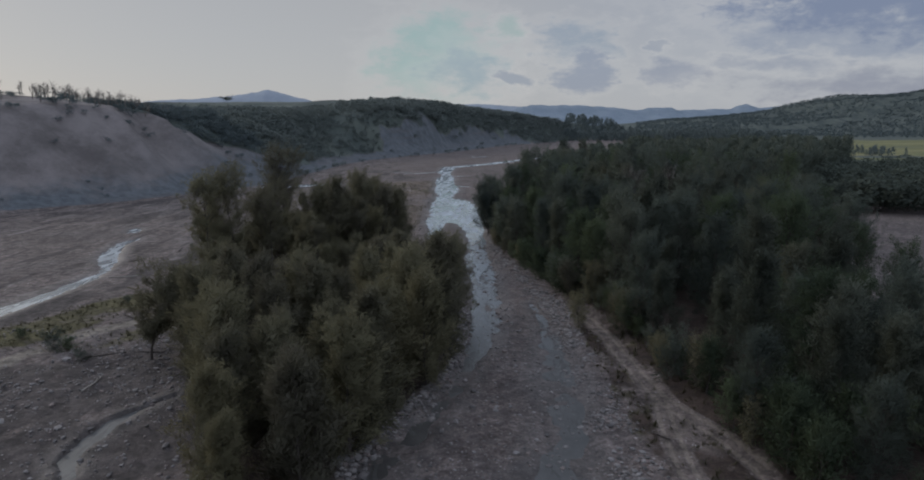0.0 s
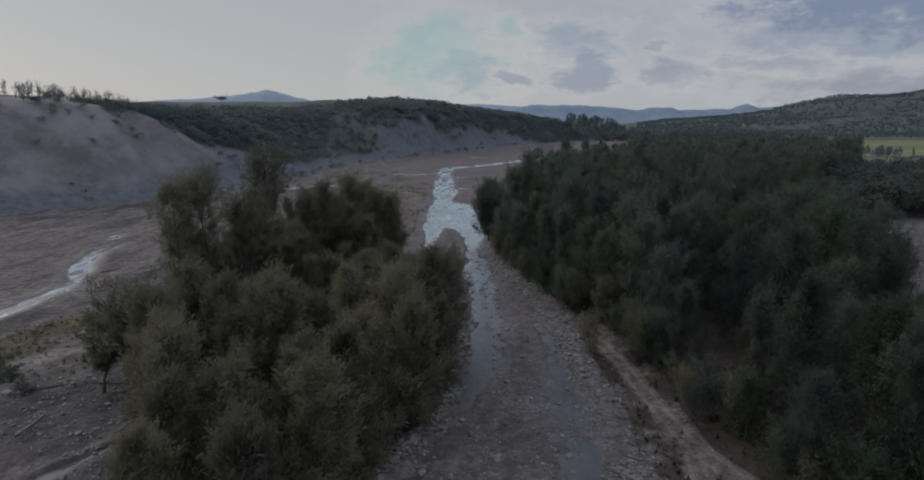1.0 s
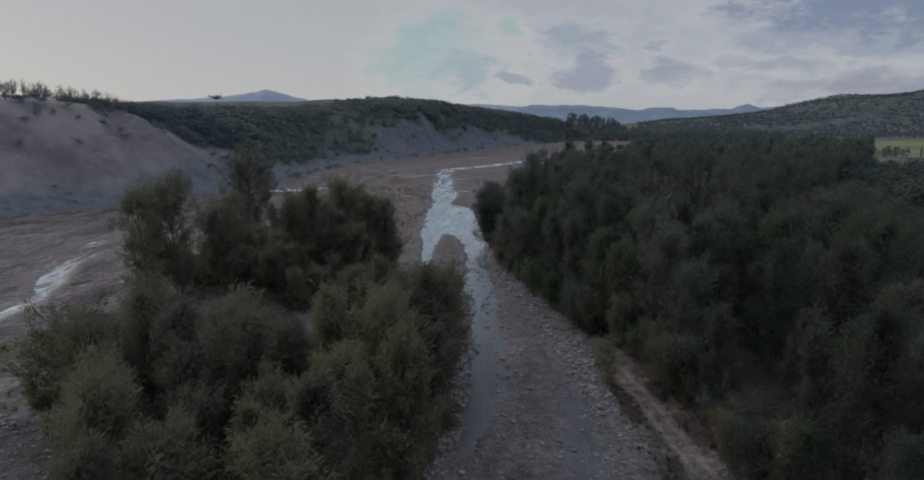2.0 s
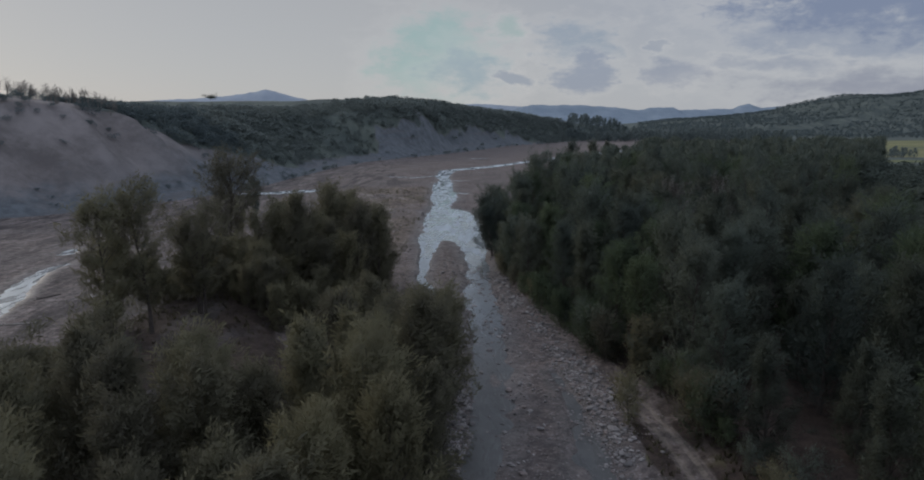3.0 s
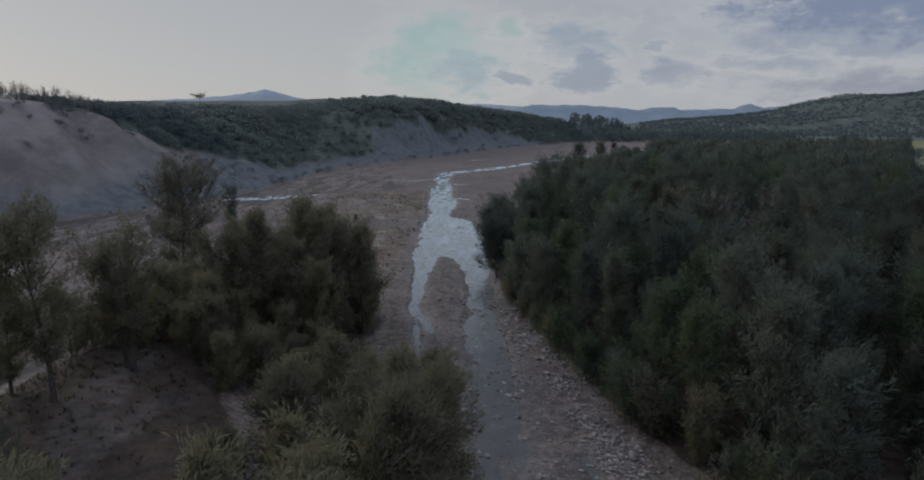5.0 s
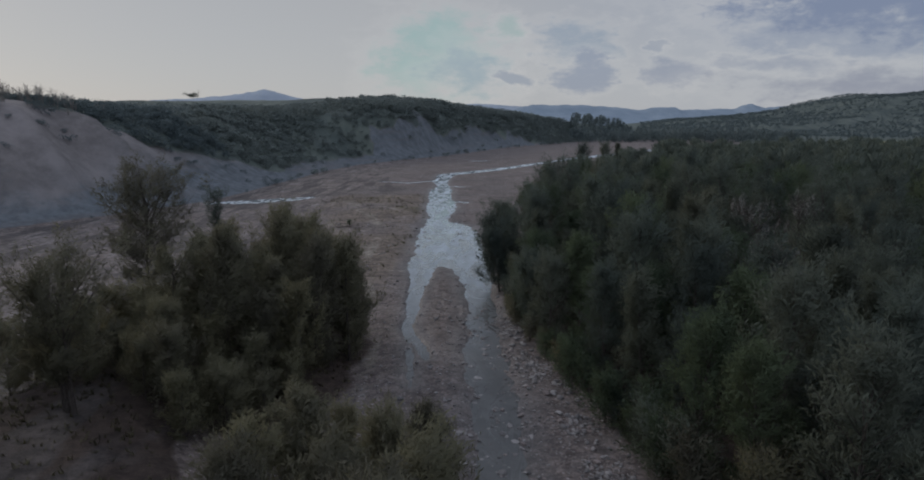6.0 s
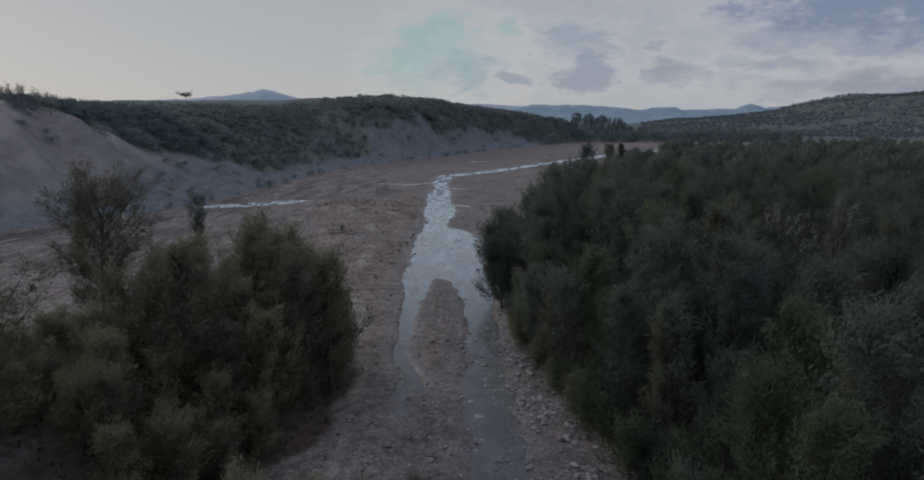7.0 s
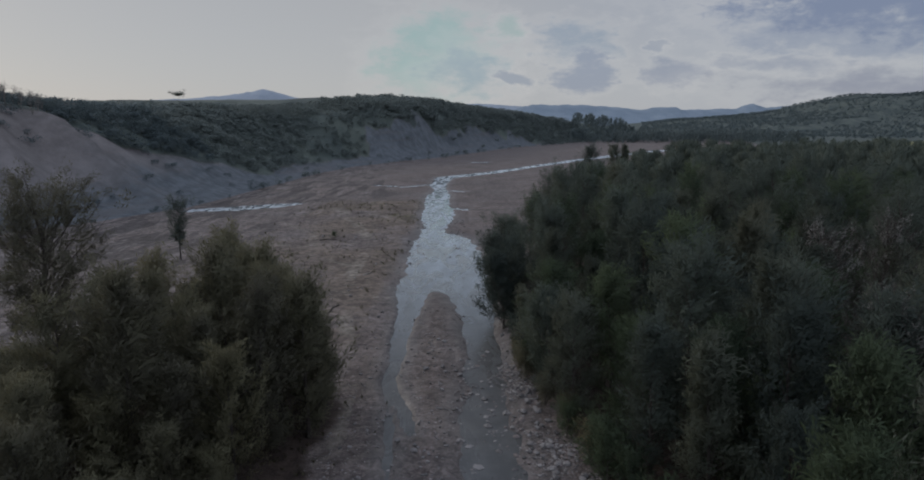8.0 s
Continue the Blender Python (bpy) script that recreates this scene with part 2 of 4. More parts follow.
def bark_nodes(lo, hi):
    def build(N):
        pos = N.add("ShaderNodeTexCoord").outputs["Object"]
        v = N.noise(N.add("ShaderNodeMapping", Vector=pos, Scale=(5, 5, 1.1)).outputs[0], 2.0, 6, 0.7)
        surface(N, N.mix(N.step(v, 0.3, 0.7), lo, hi), 0.9, v, 0.04, 0.8)
    return build


def stone_nodes(N):
    geo, info = N.add("ShaderNodeNewGeometry"), N.add("ShaderNodeObjectInfo")
    pos = geo.outputs["Position"]
    tone = N.math("FRACT", N.math("ADD", geo.outputs["Random Per Island"], info.outputs["Random"]))
    v = N.noise(pos, 3.0, 6, 0.65)
    col = N.mix(tone, (0.105, 0.097, 0.094), (0.335, 0.310, 0.296))
    col = N.mix(N.math("MULTIPLY", N.step(tone, 0.86, 0.88), 0.6), col, (0.165, 0.115, 0.098))
    col = N.mix(N.math("MULTIPLY", N.step(v, 0.45, 0.75), 0.5), col, (0.085, 0.076, 0.074))
    surface(N, col, 0.85, v, 0.05, 0.6)


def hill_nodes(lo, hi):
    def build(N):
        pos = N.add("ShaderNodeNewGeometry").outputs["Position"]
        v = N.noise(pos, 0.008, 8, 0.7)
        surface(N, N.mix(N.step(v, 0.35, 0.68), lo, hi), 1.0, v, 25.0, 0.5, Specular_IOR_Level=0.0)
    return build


GROUND = material("ground", ground_nodes)
WATER = material("river_water", water_nodes)
LEAF = material("casuarina_leaf", leaf_nodes((0.114, 0.108, 0.084), (0.234, 0.224, 0.138), 0.07))
LEAF_FOREST = material("forest_leaf", leaf_nodes((0.060, 0.071, 0.058), (0.164, 0.176, 0.130), 0.06))
LEAF_DARK = material("dark_leaf", leaf_nodes((0.062, 0.078, 0.069), (0.154, 0.178, 0.143)))
LEAF_YOUNG = material("young_leaf", leaf_nodes((0.054, 0.074, 0.049), (0.130, 0.164, 0.096), 0.02))
# leaf of bluffs and far woods, its colour lightened and blued to stand for haze
LEAF_SCRUB_HAZED = material("scrub_leaf", leaf_nodes((0.112, 0.142, 0.150), (0.205, 0.240, 0.225)))
GRASS = material("grass", leaf_nodes((0.060, 0.058, 0.036), (0.140, 0.130, 0.078)))
BARK = material("bark", bark_nodes((0.035, 0.028, 0.024), (0.12, 0.10, 0.088)))
DRY_WOOD = material("bleached_wood", bark_nodes((0.20, 0.18, 0.16), (0.42, 0.39, 0.35)))
STONE = material("river_stone", stone_nodes)
# far ranges: distance haze is put into these blue-grey colours, paler farther off
FAR_HILL_HAZED = material("far_hill", hill_nodes((0.215, 0.265, 0.315), (0.27, 0.32, 0.37)))
FARTHER_HILL_HAZED = material("farther_hill", hill_nodes((0.31, 0.35, 0.40), (0.35, 0.39, 0.44)))


# ---- ground ----
rng = np.random.default_rng(7)


def smooth(v, lo, hi):
    t = np.clip((v - lo) / (hi - lo), 0, 1)
    return t * t * (3 - 2 * t)


def lattice(i, j, seed):
    h = np.sin(i * 127.1 + j * 311.7 + seed * 74.7) * 43758.5453
    return h - np.floor(h)


def value_noise(x, y, size, seed, octaves=3):
    """Smooth noise about 0, from -0.5 to 0.5, with its largest lumps about size metres across."""
    total, amp, norm = 0.0, 1.0, 0.0
    for o in range(octaves):
        u, v = x / size, y / size
        i, j = np.floor(u), np.floor(v)
        a, b = u - i, v - j
        a, b = a * a * (3 - 2 * a), b * b * (3 - 2 * b)
        n = (lattice(i, j, seed) * (1 - a) + lattice(i + 1, j, seed) * a) * (1 - b)
        n += (lattice(i, j + 1, seed) * (1 - a) + lattice(i + 1, j + 1, seed) * a) * b
        total, norm, amp, size, seed = total + amp * (n - 0.5), norm + amp, amp * 0.5, size * 0.5, seed + 11
    return total / norm


def along(x, y, line):
    """Distance to a polyline, the value interpolated along it (third entry), the length along it, and the side (left > 0)."""
    best = np.full(x.shape, 1e9)
    val, arc, side = np.zeros(x.shape), np.zeros(x.shape), np.ones(x.shape)
    run = 0.0
    for p, q in zip(line, line[1:]):
        ex, ey = q[0] - p[0], q[1] - p[1]
        ll = ex * ex + ey * ey
        t = np.clip(((x - p[0]) * ex + (y - p[1]) * ey) / ll, 0, 1)
        d = np.hypot(x - p[0] - t * ex, y - p[1] - t * ey)
        near = d < best
        best = np.where(near, d, best)
        if len(p) > 2:
            val = np.where(near, p[2] + t * (q[2] - p[2]), val)
        arc = np.where(near, run + t * ll ** 0.5, arc)
        side = np.where(near, np.sign(ex * (y - p[1]) - ey * (x - p[0])), side)
        run += ll ** 0.5
    return best, val, arc, side


WATER_Z = -0.30
# channels: x, y, half width
CHANNELS = (
    ((420, 1010, 9), (230, 850, 8), (105, 663, 5.5), (53, 576, 4.5), (22, 522, 5.5), (-10, 483, 5.5), (-11.5, 458, 4.4), (-12.4, 432, 4.2), (-10.2, 410, 3.2), (-9.8, 382, 5.4), (-10.3, 359, 5.2),
     (-9.1, 339, 5.2), (-8.2, 321, 6.2), (-7.8, 306, 5.4), (-8, 293, 3.8), (-8.3, 281, 4.1), (-5, 270, 8), (-3.5, 252, 9.2), (-2.5, 231, 9.6), (-2.2, 219, 8.6)),
    ((-8, 220, 4.2), (-9, 213, 3.6), (-8.9, 204, 2.5), (-8.8, 195.5, 2.0), (-9, 185, 1.2), (-8.7, 176, 1.0), (-8.6, 171, 0.9), (-8.8, 166, 1.1), (-7.9, 162, 1.2), (-6.2, 158, 0.7), (-4.6, 152, 0.45)),
    ((2.6, 220, 4.6), (2.8, 213, 4.6), (2.9, 204, 4.3), (3.9, 195.5, 3.5), (4.3, 185, 2.9), (4.6, 176, 2.9), (4.3, 166, 3.2), (4.0, 153, 3.5), (4.6, 140, 3.3), (4.9, 128, 2.8), (4.9, 120, 2.6), (4.4, 108, 2.7),
     (3.8, 98.5, 2.6), (2.4, 90, 2.2), (1.2, 85, 1.4), (0.9, 82, 0.8)),
    ((13.4, 113, 0.5), (14.3, 103, 1.1), (14.3, 94, 2.0), (13.9, 86, 2.5), (12.7, 72, 2.7), (11.2, 62, 2.8), (9.8, 54, 3.2), (7, 38, 4), (3, 0, 5)),
    ((1.2, 83, 1.0), (-1.0, 75, 1.3), (-4.2, 66, 1.6), (-8, 57, 1.9), (-12, 44, 2.2)),
    ((-87, 85, 2.2), (-85.5, 107, 2.0), (-84.2, 114, 1.9), (-83.4, 121, 1.7), (-83.4, 131, 1.5), (-83.4, 137, 0.9), (-84.8, 142, 1.0), (-87.6, 147.5, 1.8), (-91, 154, 2.2), (-93.5, 160, 2.0), (-96.5, 168, 1.6), (-98, 175, 1.6), (-97, 180, 1.1)),
    ((-38.5, 54.5, 0.6), (-40.7, 58, 0.7), (-40.6, 62, 1.0), (-40.3, 66, 0.9), (-39.4, 68.2, 0.5), (-36.1, 72.4, 0.25)),
    ((-106, 331, 4), (-90, 338, 6), (-78, 346, 5), (-70, 352, 2)),
    ((13, 637, 4), (22, 638, 4)),
    ((-13, 440, 1.6), (-30, 424, 1.6), (-47, 432, 1.2)),
    ((-5, 405, 1.2), (1, 400, 2.4)),
    ((-4, 338, 2.0), (3, 334.5, 1.0)),
    ((-104.5, 192, 2.0), (-106, 197, 1.6)),
    ((-8.4, 164, 0.6), (-7.6, 156, 0.5), (-6.8, 149, 0.5), (-6.2, 142, 0.35)),
)
DEPTHS = (0.45, 0.42, 0.28, 0.10, 0.06, 0.45, 0.33, 1.2, 0.32, 0.3, 0.3, 0.3, 0.4, 0.2)
BLUFF = ((-420, 30), (-255, 150), (-176, 232), (-150, 256), (-126, 293), (-108, 335), (-104, 385), (-99, 452), (-95, 515), (-82, 575), (-55, 632), (-26, 682),
         (18, 790), (66, 930), (200, 1160), (430, 1420), (900, 1800))
TRACKS = (
    ((14, 115), (17, 113), (19.3, 110.3), (20.4, 107.6), (22.0, 101.5), (23.0, 92.9), (23.3, 85.5), (24.1, 75.8), (24.7, 70.5), (26.1, 66.2), (28.3, 60.8), (29.4, 55.6), (30.5, 46), (31, 30), (30, 5)),
    ((24.5, 71.4), (23.1, 63.4), (22.3, 57.2), (22.0, 54.0), (22.6, 52), (22, 40)),
    ((-11.5, 128), (-8.2, 140), (-7.2, 152), (-4.4, 165), (-2.9, 180), (-3.0, 192)),
    ((-9.5, 128), (-6.6, 140), (-5.2, 152), (-3.4, 165), (-3.6, 180), (-4.4, 196)),
)
PATHS = (
    ((-13, 128, 1.7), (-12.5, 140, 1.9), (-14, 165, 1.8), (-19, 190, 2.2), (-24, 225, 2.2), (-25, 260, 2.5), (-36, 300, 3), (-50, 335, 4)),
    ((-14, 252, 1.2), (-25, 262, 1.6), (-45, 255, 2), (-60, 262, 2)),
    ((-18, 300, 1.6), (-32, 318, 2.2), (-55, 312, 2)),
    ((-14, 206, 1.5), (-26, 211, 1.7), (-44, 206, 1.8), (-60, 212, 2)),
    ((-25, 232, 1.6), (-38, 246, 1.8), (-46, 280, 2), (-62, 300, 2.4)),
)
ISLAND = ((-32, 104, 0.6), (-41, 118, 1.0), (-41, 132, 1.0), (-33, 150, 0.75))
GROVE_FLOOR = ((-44, 152), (-40, 128), (-24, 128), (-14.5, 138), (-13.5, 158), (-18, 170), (-30, 170), (-41, 163))
GROVE = ((-21, 44), (-13, 46), (-9, 62), (-3.4, 77), (-1.4, 90), (-0.8, 104), (-2.4, 115), (-9, 115), (-14.5, 105), (-17.5, 95), (-22, 88.5), (-29, 85), (-36, 85), (-36.5, 79), (-32, 70), (-26, 60), (-22.5, 50))
FOREST = ((29, 60), (27, 68), (26, 78), (25.6, 88), (25, 99), (21, 111), (17, 128), (13.6, 146), (11.4, 162), (8.8, 178), (7.6, 192), (10, 212), (19, 250), (36, 300),
          (62, 350), (114, 420), (222, 440), (262, 424), (214, 350), (172, 300), (130, 250), (120, 205), (95, 142), (78, 110), (66, 84), (60, 62), (54, 20), (44, 20), (36, 46))


def inside(x, y, poly):
    hit = np.zeros(np.shape(x), bool)
    for (x0, y0), (x1, y1) in zip(poly, poly[1:] + poly[:1]):
        if y0 != y1:
            hit ^= ((y0 > y) != (y1 > y)) & (x < (x1 - x0) * (y - y0) / (y1 - y0) + x0)
    return hit


def edge(x, y, poly):
    """Distance to a polygon's outline, negative outside."""
    d = along(x, y, tuple(poly) + (poly[0],))[0]
    return np.where(inside(x, y, tuple(poly)), d, -d)


def bumpy_hill(x, y, cx, cy, rx, ry, h, seed):
    r = np.hypot((x - cx) / rx, (y - cy) / ry) + 0.35 * value_noise(x, y, min(rx, ry) * 0.7, seed, 4)
    return h * np.clip(1 - r, 0, None) ** 0.8


def land(x, y):
    """Height of the ground and the masks of its materials."""
    x, y = np.asarray(x, float), np.asarray(y, float)
    m = {}
    h = 0.22 * value_noise(x, y, 9, 1, 4) + 0.25 * value_noise(x, y, 45, 2, 2) + 0.05
    far = smooth(y, 350, 700)
    # gravel ribs left by floods on the wide bed
    h += 0.75 * np.clip(value_noise(x * 0.5 + y * 0.5, y * 1.3 - x * 0.9, 11, 5, 3), 0, 1) * smooth(-x, 45, 75) * (1 - far)
    # island
    d, k, _, _ = along(x, y, ISLAND)
    mound = k * 4.2 * (1 - smooth(d + 6 * value_noise(x, y, 14, 8), 7, 19))
    h = h + mound
    m["litter"] = smooth(mound, 1.2, 2.6)
    m["sand"] = 0.35 * smooth(mound, 0.2, 0.8)
    # river terrace under the forest
    e = edge(x, y, FOREST)
    rise = smooth(e, -3.0, 3.5)
    # flood rubble by the left stream
    rough = smooth(-x, 26, 34) * (1 - smooth(-x, 70, 84)) * (1 - smooth(y, 84, 98))
    h += rough * (1.2 * np.abs(value_noise(x, y, 4, 6, 3)) + 0.45 * value_noise(x, y, 2.2, 7, 2))
    h += 0.9 * rise
    m["litter"] = np.maximum(m["litter"], smooth(e + 2.2 * value_noise(x, y, 6, 4), 0.2, 2.4))
    # right bank: cobble ridge and sandy strip with the track
    d, _, _, _ = along(x, y, ((7.8, 175), (11.3, 144), (14.4, 127), (16.6, 112), (16.8, 95), (16.6, 80), (16.5, 65), (16, 40)))
    h += 0.32 * (1 - smooth(d, 0.6, 3.6)) * (0.8 + value_noise(x, y, 5, 13))
    strip = smooth(x, 16.5, 19.5) * (1 - smooth(y, 104, 112)) * (1 - smooth(x, 40, 50))
    h += 0.45 * strip
    m["sand"] = np.maximum(m["sand"], 0.42 * strip * smooth(x, 18.2, 20))
    m["litter"] = np.maximum(m["litter"], strip * smooth(x - 0.28 * np.clip(64 - y, 0, 30), 25.6, 27.0) * 0.9)
    m["litter"] = np.maximum(m["litter"], strip * smooth(x, 18.6, 20.0) * (0.56 + 0.9 * value_noise(x, y, 5, 19, 3)))
    # left foot of the front grove: a cobbled rim
    d, _, _, _ = along(x, y, ((-13, 55), (-7, 67), (-1.6, 79), (-0.2, 92), (0.2, 106), (-4, 122)))
    h += 0.5 * (1 - smooth(d, 0.3, 2.2))
    e1 = edge(x, y, GROVE)
    m["litter"] = np.maximum(m["litter"], smooth(e1 + 2 * value_noise(x, y, 5, 17), 0.0, 2.0))
    e2 = edge(x, y, GROVE_FLOOR)
    m["litter"] = np.maximum(m["litter"], smooth(e2 + 5 * value_noise(x, y, 7, 18, 3), -4.0, 4.0))
    # warm sand flats left of the river
    flats = smooth(x, -66, -52) * (1 - smooth(x, -17, -12)) * smooth(y, 160, 185) * (1 - smooth(y, 345, 385))
    m["sand"] = np.maximum(m["sand"], flats * (0.62 + 1.3 * value_noise(x, y, 20, 21, 3)))
    bed = smooth(x, -50, -12) * (1 - smooth(x, 6, 12)) * smooth(y, 128, 150) * (1 - smooth(y, 230, 260))
    m["sand"] = np.maximum(m["sand"], 0.42 * bed)
    h += flats * (1.5 * np.clip(value_noise(x, y, 17, 23, 3) + 0.05, 0, 1) + 0.5 * np.abs(value_noise(x, y, 6, 24, 2)))
    # grassy, pale sand beside the left stream
    d, _, _, _ = along(x, y, ((-70, 76), (-65.8, 82.4), (-63.6, 92), (-60.3, 97.6), (-54.8, 102.2), (-50, 110)))
    m["pale"] = (1 - smooth(d, 0.8, 3.6)) * (0.85 + 0.9 * value_noise(x, y, 7, 31, 3))
    d, _, _, _ = along(x, y, ((-78, 90), (-70, 97), (-67, 107), (-61, 116), (-52, 124)))
    m["grass"] = (1 - smooth(d, 3.0, 9.5)) * (0.80 + 1.1 * value_noise(x * 0.7 + y * 0.5, y - x * 0.6, 9, 33, 3))
    d, _, _, _ = along(x, y, ((-58, 90), (-52, 96), (-49, 104)))
    m["grass"] = np.maximum(m["grass"], (1 - smooth(d, 1.5, 5.5)) * (0.62 + 1.2 * value_noise(x, y, 6, 34, 3)))
    m["grass"] = np.maximum(m["grass"], 0.75 * smooth(mound, 2.5, 4.5) * (0.35 + 1.6 * value_noise(x, y, 9, 35, 3)))
    m["grass"] = np.maximum(m["grass"], strip * smooth(x, 18, 19.5) * (0.30 + 1.3 * value_noise(x, y, 4, 37, 3)))
    m["grass"] = np.maximum(m["grass"], flats * (0.18 + 1.3 * value_noise(x, y, 24, 38, 3)))
    # dark damp streaks and flood-worn mud on the wide bed
    run = value_noise(x / 3.2, y / 20, 1.6, 47, 4) + 0.5 * value_noise(x, y, 30, 48, 3)
    m["mud"] = smooth(run, -0.02, 0.16) * smooth(-x, 18, 40) * (1 - smooth(y, 420, 600)) * (1 - np.clip(m["pale"] + m["grass"], 0, 1))
    m["mud"] = np.maximum(m["mud"] * (1 - 0.75 * flats), flats * 1.6 * np.clip(value_noise(x, y, 13, 25, 3) - 0.02, 0, 1))
    m["mud"] = np.maximum(m["mud"], smooth(-x, 24, 32) * (1 - smooth(y, 78, 96)) * (1 - smooth(-x, 62, 90)) * (0.80 + 1.9 * value_noise(x, y, 6, 49, 3)) * (1 - np.clip(m["pale"] + m["grass"], 0, 1)))
    damp = 0.8 * smooth(x, -13, -4) * (1 - smooth(x, 14, 18)) * (1 - smooth(y, 118, 175))
    m["mud"] = np.maximum(m["mud"], damp * (0.42 + 1.0 * value_noise(x, y, 8, 46, 3)))
    # channels
    wob = value_noise(x, y, 4.5, 41, 3) * (1 - 0.6 * far)
    wet = np.zeros(x.shape)
    pits = value_noise(x, y, 2.4, 42, 2) * (1 - far)
    for line, deep in zip(CHANNELS, DEPTHS):
        d, w, _, _ = along(x, y, line)
        r = d / np.maximum(w, 0.3) + (0.8 * wob + 0.5 * pits) / np.maximum(w, 1.0) ** 0.5
        cut = 1 - smooth(r, 0.5, 1.5)
        # shallower towards the near, stony reach
        bed = WATER_Z - deep * (0.60 + 0.40 * smooth(y, 120, 175) if deep < 0.3 else 1.0) + 0.40 * pits * (1 - 0.6 * smooth(y, 200, 260))
        if deep == 0.28:
            bed = bed + 0.17 * np.exp(-(((y - 162) / 13) ** 2)) + 0.10 * pits * (1 - smooth(y, 180, 200))
        h = h * (1 - cut) + bed * cut
        wet = np.maximum(wet, 1 - smooth(d - w, 0.0, 3.0 + 0.45 * w))
    # stony riffles break the surface where the river splits
    riffle = np.exp(-(((x + 4) / 9) ** 2 + ((y - 252) / 14) ** 2)) + 0.8 * np.exp(-(((x + 8) / 4) ** 2 + ((y - 300) / 9) ** 2))
    h += riffle * np.clip(value_noise(x, y, 3.2, 43, 2) + 0.02, 0, 1) * 1.6
    m["wet"] = wet * (0.75 + 0.8 * value_noise(x, y, 6, 45, 2))
    # wheel ruts
    rut = np.zeros(x.shape)
    for line in TRACKS:
        d, _, _, _ = along(x, y, line)
        rut = np.maximum(rut, 1 - smooth(np.abs(d - 0.75), 0.14, 0.36))
        lane = (1 - smooth(d, 1.2, 3.0)) * (1 - np.clip(wet, 0, 1))
        bald = 1 - smooth(d, 0.9, 1.7)
        m["litter"], m["grass"] = m["litter"] * (1 - bald), m["grass"] * (1 - 0.8 * bald)
        rut = np.maximum(rut, 0.22 * (1 - smooth(d, 0.9, 1.5)))
        h = h * (1 - 0.5 * lane) + 0.5 * lane * np.maximum(value_noise(x, y, 12, 3, 1) * 0.3 + 0.35, h * 0.6)
    h -= 0.10 * rut
    m["rut"] = rut * np.where(x < 5, 0.45, 1.0)
    for line in PATHS:
        d, w, _, _ = along(x, y, line)
        cut = 1 - smooth(d, w * 0.6, w * 1.2)
        m["mud"], m["grass"] = m["mud"] * (1 - cut), m["grass"] * (1 - cut)
        m["pale"] = np.maximum(m["pale"], 0.62 * cut * (0.8 + 0.9 * value_noise(x, y, 7, 39, 2)))
        h -= 0.08 * cut
    # bluffs
    d, _, s, side = along(x, y, BLUFF)
    d = np.where(side > 0, d, -d)
    gul = np.abs(value_noise(s, d * 0.25, 26, 51, 3)) * 2
    dd = d - 15 * gul * smooth(d, 0, 25) + 10 * value_noise(x, y, 60, 53, 2) * smooth(d, 0, 30)
    top = np.interp(s, (0, 250, 400, 480, 600, 720, 850, 950, 1080, 1340, 1800), (51, 53, 50, 45, 43, 50, 62, 64, 60, 47, 15))
    steep = np.interp(s, (0, 400, 520, 640, 760, 900, 1100, 2000), (80, 62, 80, 95, 55, 55, 60, 90))
    face = smooth(dd, -2, steep)
    up = top * (0.82 * face + 0.18 * smooth(d, 40, 190)) + 7 * value_noise(x, y, 110, 55, 3) * smooth(d, 20, 90)
    up += 1.6 * value_noise(x, y, 12, 57, 3) * face
    spur = 1 - 2 * np.abs(value_noise(s + 0.55 * d, d * 0.12, 13, 58, 2)) * 2
    up += 5.0 * spur * face * (1 - face) * smooth(s, 560, 720)
    up += 1.5 * spur * face * (1 - face) * (1 - smooth(s, 560, 720))
    h = h + np.where(d > -3, up, 0)
    lim = np.interp(s, (0, 330, 400, 445, 493, 530, 560, 735, 755, 850, 880, 960, 1070, 1150, 1250), (1.3, 1.25, 1.08, 0.88, 0.58, 0.32, 0.16, 0.12, 0.75, 0.82, 0.45, 0.55, 0.45, 0.2, 0.0))
    bare = smooth(lim - face + (0.25 + 0.35 * smooth(s, 700, 760)) * value_noise(x, y, 24, 59, 3), -0.06, 0.09) * smooth(d, 0.5, 4)
    m["bare"] = bare
    m["mud"] = m["mud"] * (1 - smooth(d, -3, 1))
    m["scrub"] = smooth(d, 3, 9) * (1 - bare)
    # right-hand hill, foothills
    crest = np.interp(x, (650, 900, 1150, 1360, 1500, 1670, 1820, 2055, 2400, 3200), (0, 34, 44, 66, 100, 134, 136, 172, 235, 260)) * (1 + 0.3 * value_noise(x, y, 420, 61, 4))
    hill = crest * smooth(y, 1350, 2700) * (1 - 0.7 * smooth(y, 2750, 3600)) * (1 + 0.5 * value_noise(x, y, 240, 63, 4) * (1 - 0.75 * smooth(y, 2400, 2700)))
    hill += bumpy_hill(x, y, 480, 1480, 420, 230, 7, 67)
    h = h + hill
    m["scrub"] = np.maximum(m["scrub"], smooth(hill, 2, 8))
    m["scrub"] = np.maximum(m["scrub"], smooth(y, 1700, 1900) * 1.0)
    m["scrub"] = np.maximum(m["scrub"], smooth(x - 0.36 * y, 60, 110) * smooth(y, 300, 340))
